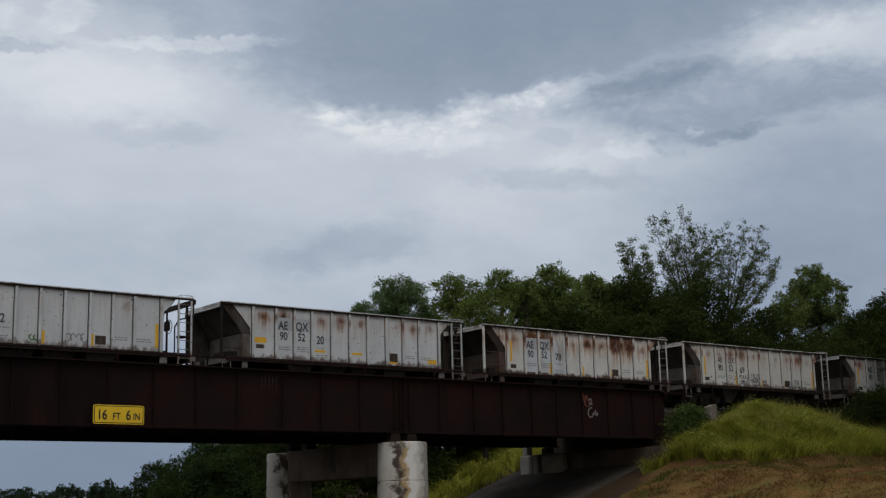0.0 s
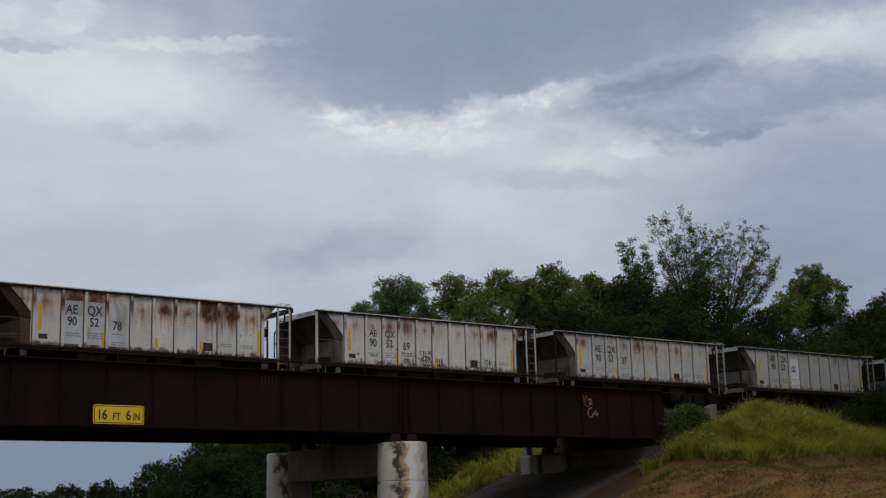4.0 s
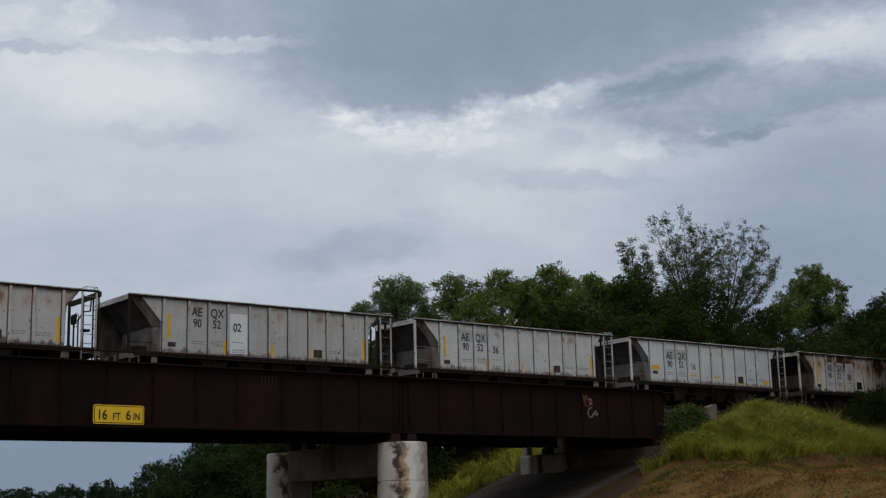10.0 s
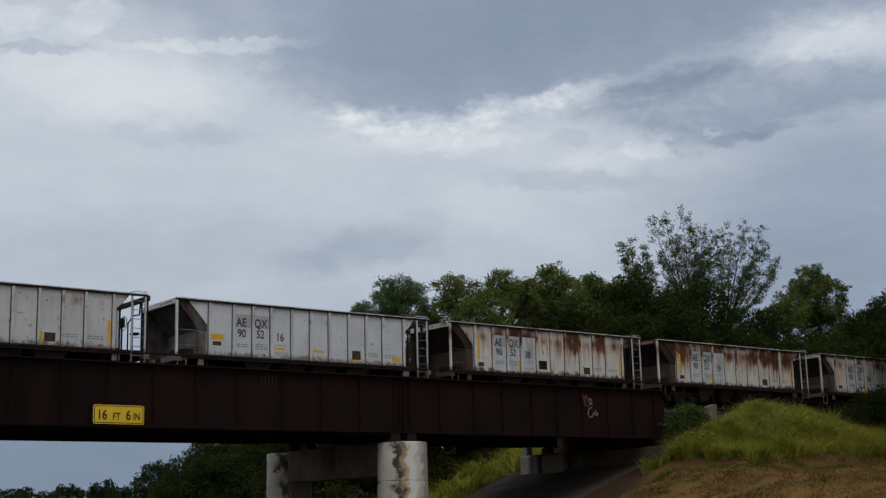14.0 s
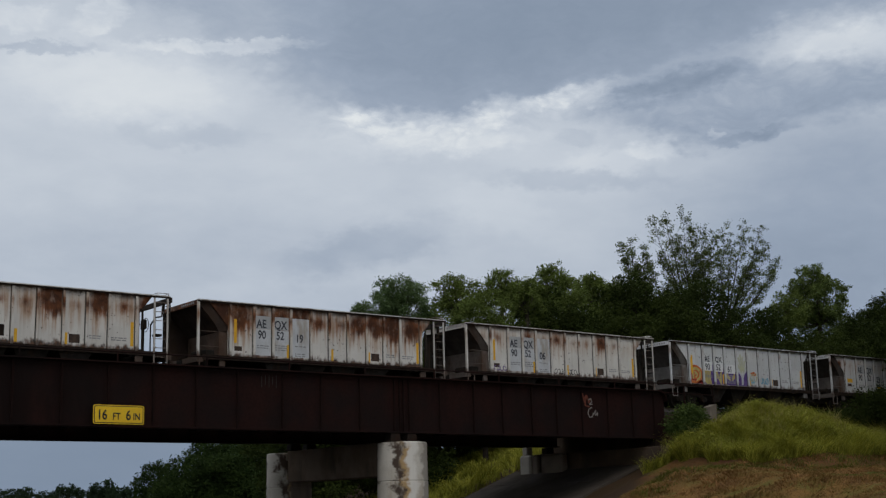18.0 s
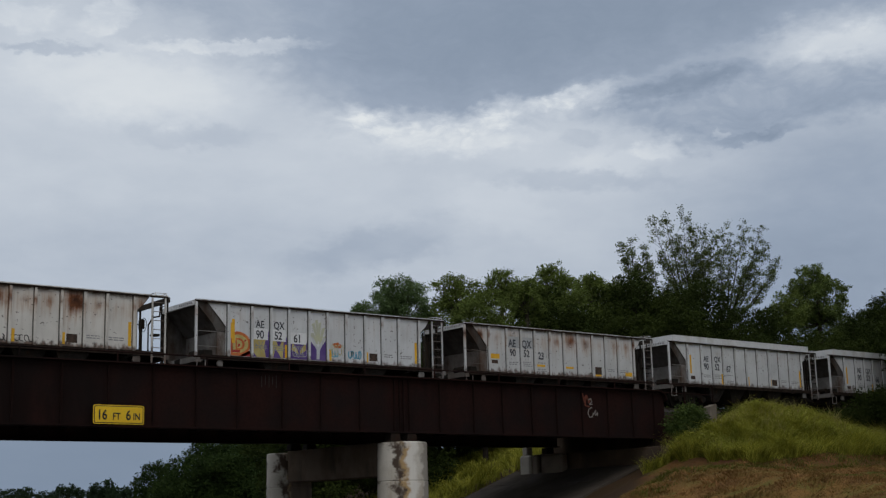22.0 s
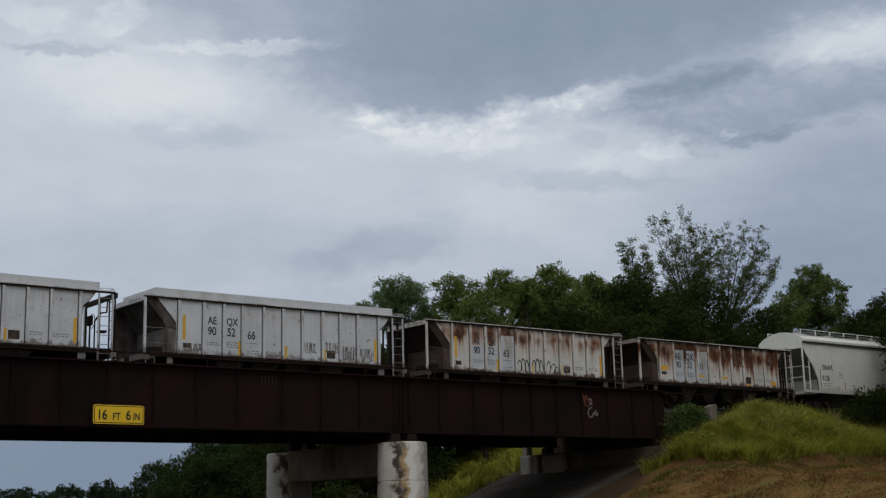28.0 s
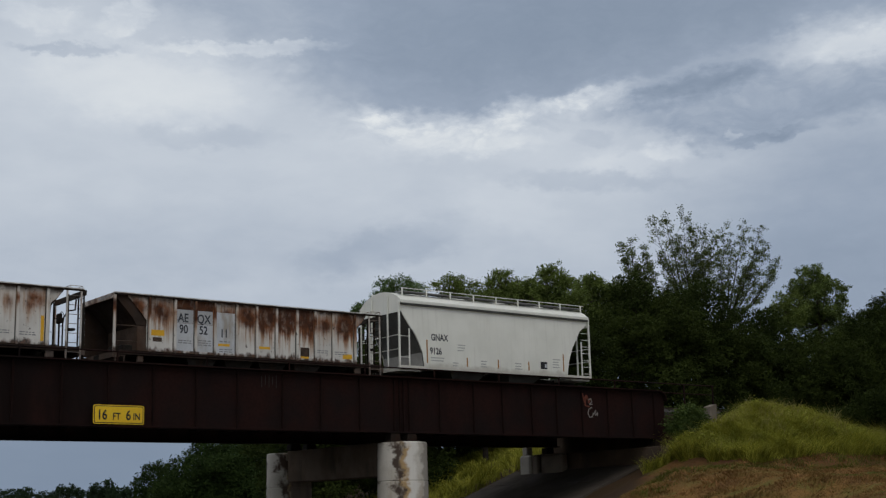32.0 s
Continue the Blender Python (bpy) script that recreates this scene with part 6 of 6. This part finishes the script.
ROW = [
    (51.8, 71.2, 17.9, 2.38, "cool"),
    (48.6, 70.9, 15.7, 0.83, "cool"),
    (52.4, 65.7, 17.2, 1.72, "leafy"),
    (56.0, 65.2, 17.7, 1.35, "leafy"),
    (59.7, 64.7, 18.4, 1.84, "leafy"),
    (64.4, 65.7, 18.3, 1.29, "leafy"),
    (90.9, 66.2, 21.8, 2.95, "open"),
    (97.9, 64.1, 19.7, 2.55, "dark"),
    (65.6, 63.1, 18.0, 2.19, "dark"),
    (71.6, 62.5, 17.9, 3.11, "dark"),
    (78.7, 63.3, 17.0, 2.60, "dark"),
    (49.8, 60.1, 15.0, 1.87, "leafy"),
    (59.7, 63.3, 16.6, 2.28, "leafy"),
    (90.2, 61.2, 16.4, 3.09, "dark"),
    (55.7, 62.9, 16.5, 1.28, "leafy"),
    (54.6, 71.5, 16.1, 1.18, "leafy"),
    (59.3, 159.3, 6.4, 2.08, "far"),
    (62.2, 152.8, 6.4, 2.16, "far"),
    (63.9, 146.7, 6.7, 2.24, "far"),
    (62.0, 136.6, 5.7, 1.64, "far"),
    (56.5, 144.3, 5.5, 1.69, "far"),
    (53.7, 150.7, 5.9, 1.96, "far"),
    (52.2, 108.1, 7.1, 2.04, "mass"),
    (49.7, 100.3, 5.7, 1.22, "mass"),
    (49.3, 92.7, 8.3, 2.29, "mass"),
    (54.2, 95.7, 8.8, 2.64, "mass"),
    (54.3, 88.0, 8.9, 2.60, "mass"),
    (58.0, 88.4, 8.9, 2.50, "mass"),
    (61.6, 88.0, 8.9, 2.50, "mass"),
    (51.1, 88.0, 8.8, 2.30, "mass"),
    (59.9, 67.1, 17.4, 1.77, "leafy"),
    (66.9, 66.1, 18.2, 1.85, "leafy"),
    (87.3, 66.4, 18.9, 1.8, "leafy"),
    (97.4, 66.6, 18.4, 3.09, "dark"),
    (75.3, 68.8, 18.9, 2.45, "dark"),
]
LEAFY = "leafy green tree with a rounded crown behind the railway"
AIRY = "tall airy tree with thin open branches"
leader_tree(70.9, 66.5, 16.1, [(-1.75, 4.9), (-0.95, 5.3), (-1.35, 3.9), (-0.1, 4.6), (0.55, 3.7), (-0.6, 3.2)], 71, AIRY, M_LEAF_S, bare=0.25)
leader_tree(75.5, 66.0, 15.2, [(-2.75, 8.0), (-1.75, 8.1), (-0.55, 8.4), (0.25, 7.2), (0.95, 7.1), (1.75, 6.7), (-2.3, 5.6), (-0.9, 6.6), (1.2, 5.4), (0.4, 5.2)], 72, AIRY, M_LEAF_S, bare=0.22, twigs=44)
leader_tree(78.5, 66.0, 14.9, [(0.45, 8.1), (2.2, 8.2), (1.4, 7.0), (3.3, 7.9), (4.1, 6.7), (4.75, 5.6), (2.8, 6.2), (0.0, 6.2), (4.2, 4.6), (1.8, 4.6)], 73, AIRY, M_LEAF_S, bare=0.34, twigs=34)
for k, (x, y, top, r, kind) in enumerate(ROW):
    if kind == "far":
        crown_tree(x, y, top, r, 40 + k, "small dark green tree in the distance", M_LEAF_F, 0.8, 0.24, 22, 16, 9, 4)
    elif kind == "mass":
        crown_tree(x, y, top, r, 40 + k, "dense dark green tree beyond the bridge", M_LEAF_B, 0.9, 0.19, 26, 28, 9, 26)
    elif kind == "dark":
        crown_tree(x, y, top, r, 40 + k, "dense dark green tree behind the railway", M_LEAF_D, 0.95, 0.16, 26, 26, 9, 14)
    elif kind == "cool":
        crown_tree(x, y, top, r, 40 + k, "blue-green leafy tree with a full rounded crown", M_LEAF_C, 0.95, 0.12, 26, 40, 14, 10, 0.06, (0.2, 0.34))
    elif kind == "open":
        crown_tree(x, y, top, r, 40 + k, "green tree with an open crown behind the railway", M_LEAF_L, 1.15, 0.15, 40, 24, 18, 22, 0.14, (0.14, 0.24))
    else:
        crown_tree(x, y, top, r, 40 + k, LEAFY, M_LEAF, 0.95, 0.14, 30, 22, 18, 8, 0.15, (0.16, 0.32))


# First one edges into view; four unseen ones are added to shade the cars.
for x, y, top, r, seed in ((67.6, 42.0, 13.4, 2.6, 91), (72.6, 40.6, 17.0, 3.4, 92), (66.5, 36.8, 14.5, 3.2, 93), (59.6, 33.6, 15.0, 3.5, 94), (65.0, 31.5, 16.5, 4.0, 95)):
    crown_tree(x, y, top, r, seed, "dense dark green tree beside the track, added to shade cars and bank", M_LEAF_D, 1.0, 0.16, 34, 34, 12, 26, 0.12)


def thicket(name, label, spots, seed, material, per=14, sigma=0.2, leaf=0.30):
    """An uncountable mass of undergrowth."""
    rng = random.Random(seed)
    c = []
    for x, y, top, r, n in spots:
        z0 = ground_z(x, y)
        big = min(0.95, r * 0.45)
        for _ in range(max(1, n // 12)):
            a, q, u = rng.uniform(0, 6.3), math.sqrt(rng.random()), rng.random()
            hh = (top - big * 0.8 - z0) * (1 - 0.2 * q * q)
            m = Vector((x + r * q * math.cos(a), y + r * q * math.sin(a), z0 + hh * u ** 0.7))
            for _ in range(12):
                d = Vector((rng.gauss(0, 1), rng.gauss(0, 1), rng.gauss(0, 1))).normalized() * big * rng.random() ** 0.35
                c.append((m + d)[:])
    ob = part(name, leaves(name, c, per, sigma, leaf, np.random.default_rng(seed)), material)
    return tagged(ob, label, "shrubs", kind="stuff")


rt = random.Random(5)
WALL = [(39.0, 9.6), (43.8, 12.9), (49.3, 14.4), (53.0, 15.8), (56.4, 16.4), (60.4, 16.9), (65.9, 17.7), (70.5, 18.0), (73.5, 17.9), (76.5, 17.0), (81.3, 16.8), (84.5, 16.9), (88.1, 16.6), (91.5, 16.8), (95.0, 17.8), (103.6, 19.0)]


def wall_top(x):
    for (a, p), (b, q) in zip(WALL, WALL[1:]):
        if x <= b:
            return p + (q - p) * max(0.0, (x - a) / (b - a))
    return WALL[-1][1]


UNDER = []
for k in range(75):
    x = 39 + 71 * k / 74
    y = 60.0 + 7 * rt.random()
    UNDER.append((x * y / 64, y, (wall_top(x) - 1.8) * y / 64 + 1.6 - 1.3 * rt.random(), 2.3, 300))
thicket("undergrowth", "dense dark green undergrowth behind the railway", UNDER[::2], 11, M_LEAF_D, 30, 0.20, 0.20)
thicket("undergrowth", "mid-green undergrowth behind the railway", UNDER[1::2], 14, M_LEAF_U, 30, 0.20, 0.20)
FARU = [(x + rt.uniform(-1, 1), y + 12 * rt.random(), top - rt.random(), 3.0, 40) for x, y, top in (
        (48.5, 141.9, 5.3), (49.2, 141.7, 5.3), (49.8, 141.5, 5.3), (50.4, 141.3, 5.5), (51.1, 141.0, 5.2), (51.7, 140.8, 5.2),
        (52.4, 140.6, 5.2), (53.0, 140.3, 5.4), (53.7, 140.1, 5.2), (54.3, 139.8, 5.2), (55.0, 139.6, 5.4), (55.6, 139.3, 5.4),
        (56.3, 139.0, 5.1), (56.9, 138.8, 5.1), (57.6, 138.5, 5.4), (58.2, 138.2, 5.1), (58.9, 138.0, 5.1), (59.5, 137.7, 5.1),
        (60.2, 137.4, 5.3), (60.8, 137.1, 5.0), (61.5, 136.8, 5.4), (62.1, 136.5, 5.4), (62.8, 136.2, 5.6), (63.4, 135.9, 5.3),
        (64.1, 135.6, 5.3), (64.7, 135.3, 5.6), (65.4, 135.0, 5.5), (66.1, 134.7, 5.3))]
thicket("far_bushes", "far dark hedge of trees under a grey sky", FARU, 12, M_LEAF_F, 14, 0.35, 0.3)
BELOW = [(x, y + 4 * rt.random(), top - 0.8 * rt.random(), 1.9, 190) for x, y, top in (
        (44.2, 86.4, 6.0), (44.6, 86.2, 6.0), (44.9, 86.0, 7.2), (45.3, 85.8, 7.2), (45.7, 85.6, 7.2), (46.1, 85.3, 7.2),
        (46.5, 85.1, 7.2), (46.9, 84.9, 7.2), (47.3, 84.7, 7.2), (47.6, 84.5, 7.2), (48.0, 84.3, 7.2), (48.4, 84.1, 7.2),
        (48.8, 83.8, 7.2), (49.2, 83.6, 7.2), (49.6, 83.4, 7.1), (49.9, 83.2, 7.1), (50.3, 82.9, 7.1), (50.7, 82.7, 7.1),
        (51.1, 82.5, 7.1), (48.5, 78.2, 5.8), (48.8, 78.0, 5.8), (49.2, 77.7, 5.8), (49.6, 77.5, 5.8), (49.9, 77.3, 5.8),
        (50.3, 77.0, 5.8), (50.6, 76.8, 5.8), (51.0, 76.6, 5.7), (51.3, 76.3, 5.7), (51.7, 76.1, 5.7), (52.0, 75.9, 5.7),
        (52.4, 75.6, 5.7), (52.7, 75.4, 5.7), (53.1, 75.1, 5.7), (53.4, 74.9, 5.7), (52.3, 73.2, 6.5), (52.7, 73.0, 6.5),
        (53.1, 72.7, 6.5), (53.4, 72.4, 6.5), (53.8, 72.1, 6.5), (54.2, 71.9, 6.4), (54.5, 71.6, 6.4), (54.9, 71.3, 6.4),
        (55.3, 71.0, 6.4), (55.6, 70.8, 6.4), (56.0, 70.5, 6.4), (56.3, 70.2, 6.4), (56.7, 69.9, 6.4), (57.0, 69.6, 6.4),
        (57.4, 69.3, 6.3), (57.8, 69.0, 6.3), (58.1, 68.7, 6.3), (58.5, 68.4, 6.3), (58.8, 68.1, 6.3), (59.1, 67.8, 6.3),
        (59.5, 67.5, 6.3), (59.8, 67.2, 6.3), (60.2, 66.9, 6.2))]
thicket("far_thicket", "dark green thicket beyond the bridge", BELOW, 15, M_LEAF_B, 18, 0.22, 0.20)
thicket("bush", "green bush at the bridge end", [(47.5, 43.0, 6.35, 0.5, 90), (48.1, 42.9, 6.85, 0.6, 260), (48.7, 42.9, 6.7, 0.5, 220), (48.2, 42.7, 5.8, 0.7, 90)], 13, M_LEAF_M, 22, 0.14, 0.13)


def blades(name, label, count, region, height, width, seed, material, bend=0.35, edge=lambda y: -99, wild=0.9):
    """Grass: bent two-piece blades."""
    r = random.Random(seed)
    v, f = [], []
    while count:
        x, y = r.uniform(region[0], region[1]), r.uniform(region[2], region[3])
        clump = noise.noise((x * 0.8, y * 0.8, seed))
        if clump < -0.25 and r.random() < 0.7:
            continue
        h = height * r.uniform(0.45, 1.0) * (1.0 + 1.1 * clump)
        if h <= 0.03:
            continue
        if x < edge(y):
            continue
        count -= 1
        z = ground_z(x, y) - 0.03
        a = r.uniform(0, 6.28)
        wx, wy = math.cos(a) * width, math.sin(a) * width
        b = h * bend * r.uniform(0.3, 1.6)
        a2 = 6.28 * noise.noise((x * 0.55, y * 0.55, seed + 5)) + r.gauss(0, wild)
        bx, by = math.cos(a2) * b, math.sin(a2) * b
        i = len(v)
        v += [(x - wx, y - wy, z), (x + wx, y + wy, z), (x + wx * 0.8 + bx * 0.3, y + wy * 0.8 + by * 0.3, z + h * 0.6), (x - wx * 0.8 + bx * 0.3, y - wy * 0.8 + by * 0.3, z + h * 0.6), (x + bx, y + by, z + h * 0.95)]
        f += [(i, i + 1, i + 2, i + 3), (i + 3, i + 2, i + 4)]
    return tagged(part(name, leaf_mesh(name, v, f), material), label, "grass", kind="stuff")


def bank_edge(y):
    return 45.9 + 0.15 * (40 - y) + 1.2 * noise.noise((y * 0.7, 3.0, 1.0))


blades("tall_grass", "tall yellow-green grass on the bank", 90000, (44.5, 66, 37.6, 43.2), 0.72, 0.015, 21, M_GRASS, 0.95, bank_edge, 2.6)
blades("bank_grass", "yellow-green grass on the far bank", 26000, (38, 64, 54.2, 66), 0.7, 0.02, 22, M_GRASS, 0.9)
blades("mown_grass", "short dry straw-coloured grass", 60000, (34, 62, 24, 38.2), 0.15, 0.026, 23, M_DRY, 0.9, lambda y: 37.3 + 1.3 * (y - 37))
blades("lawn_grass", "short green grass at the field's edge", 26000, (36.5, 60, 24, 31.5), 0.15, 0.018, 24, M_LAWN, 0.9, lambda y: 39.5 + 2.5 * noise.noise((y * 0.5, 1.0, 7.0)))
blades("field_grass", "sparse green grass at the foot of the bank", 9000, (36.5, 60.0, 35.0, 39.6), 0.22, 0.014, 25, M_LAWN, 0.8, lambda y: 38.2 + 1.3 * (y - 37))

thicket("shrubs", "low dark shrubs beside the track", [(49.6 + 0.6 * k + rt.uniform(-0.2, 0.2), 43.3 + 0.2 * rt.random(), 6.68 + 0.14 * rt.random() + 0.05 * max(0, k - 15), 0.55, 72) for k in range(34)], 19, M_LEAF_D, 16, 0.13, 0.12)

blades("seed_stalks", "pale seed stalks above the tall grass", 2400, (45.5, 64, 38.6, 43.0), 1.15, 0.009, 27, M_STALK, 0.45, bank_edge, 3.0)

# weeds that grow through the tall grass
WEEDS = []
for k in range(620):
    y = rt.uniform(38.9, 42.9)
    x = rt.uniform(bank_edge(y) + 0.3, 64)
    hgt = 0.22 + 0.75 * max(0.0, 0.4 + noise.noise((x * 0.7, y * 0.7, 4)))
    WEEDS.append((x, y, ground_z(x, y) + hgt, 0.42, 26))
thicket("weeds", "tangled yellow-green weeds on the bank", WEEDS, 17, M_WEED, 14, 0.11, 0.11)

# a bush that hides the foot of the cars at the far end
thicket("bush", "dark green bush beside the track", [(62.6, 43.2, 8.0, 0.8, 120), (63.8, 43.3, 8.4, 0.9, 160), (65.2, 43.4, 8.5, 1.0, 160)], 31, M_LEAF_D, 16, 0.15, 0.13)


# ---- all that moves ----
def motions():
    # front of the first car along the track, second by second
    run = [24.25, 18.83, 13.38, 7.9, 2.38, -3.19, -8.79, -14.41, -20.19, -25.99, -31.96, -37.93, -43.96, -50.07, -56.24, -62.52, -68.84, -75.12, -81.54, -88.0, -94.57, -101.14, -107.83, -114.6, -121.35, -128.32, -135.21, -142.28, -149.23, -156.35, -163.57, -170.33, -176.63]
    spots = [(float(t), x) for t, x in enumerate(run)]
    for i, car in TRAIN:
        walk(car, [(t, pose(x + PITCH * i, MID, RAIL)) for t, x in spots])

    def along(t):
        k = min(int(t), len(run) - 2)
        p0, p1, p2, p3 = run[max(k - 1, 0)], run[k], run[k + 1], run[min(k + 2, len(run) - 1)]
        u = t - k
        return 0.5 * (2 * p1 + (p2 - p0) * u + (2 * p0 - 5 * p1 + 4 * p2 - p3) * u * u + (3 * p1 - p0 - 3 * p2 + p3) * u ** 3)
    for a, sets in SPIN.items():
        rows = []
        for k in range(481):
            t = 32.0 * k / 480
            rows.append((t, Matrix.Translation((a, 0, 0.42)) @ Matrix.Rotation((along(t) - run[0]) / 0.42, 4, "Y")))
        walk(sets[0], rows)
        keys = sets[0].animation_data
        for w in sets[1:]:
            w.rotation_mode = "QUATERNION"
            w.animation_data_create()
            w.animation_data.action = keys.action
            w.animation_data.action_slot = keys.action_slot
    drift = RIGHT * 23 + Vector((0.61624, 0.78756, 0)) * 7
    walk(BACKDROP, [(0.0, Matrix.Translation(EYE - drift)), (32.0, Matrix.Translation(EYE + drift))])


motions()
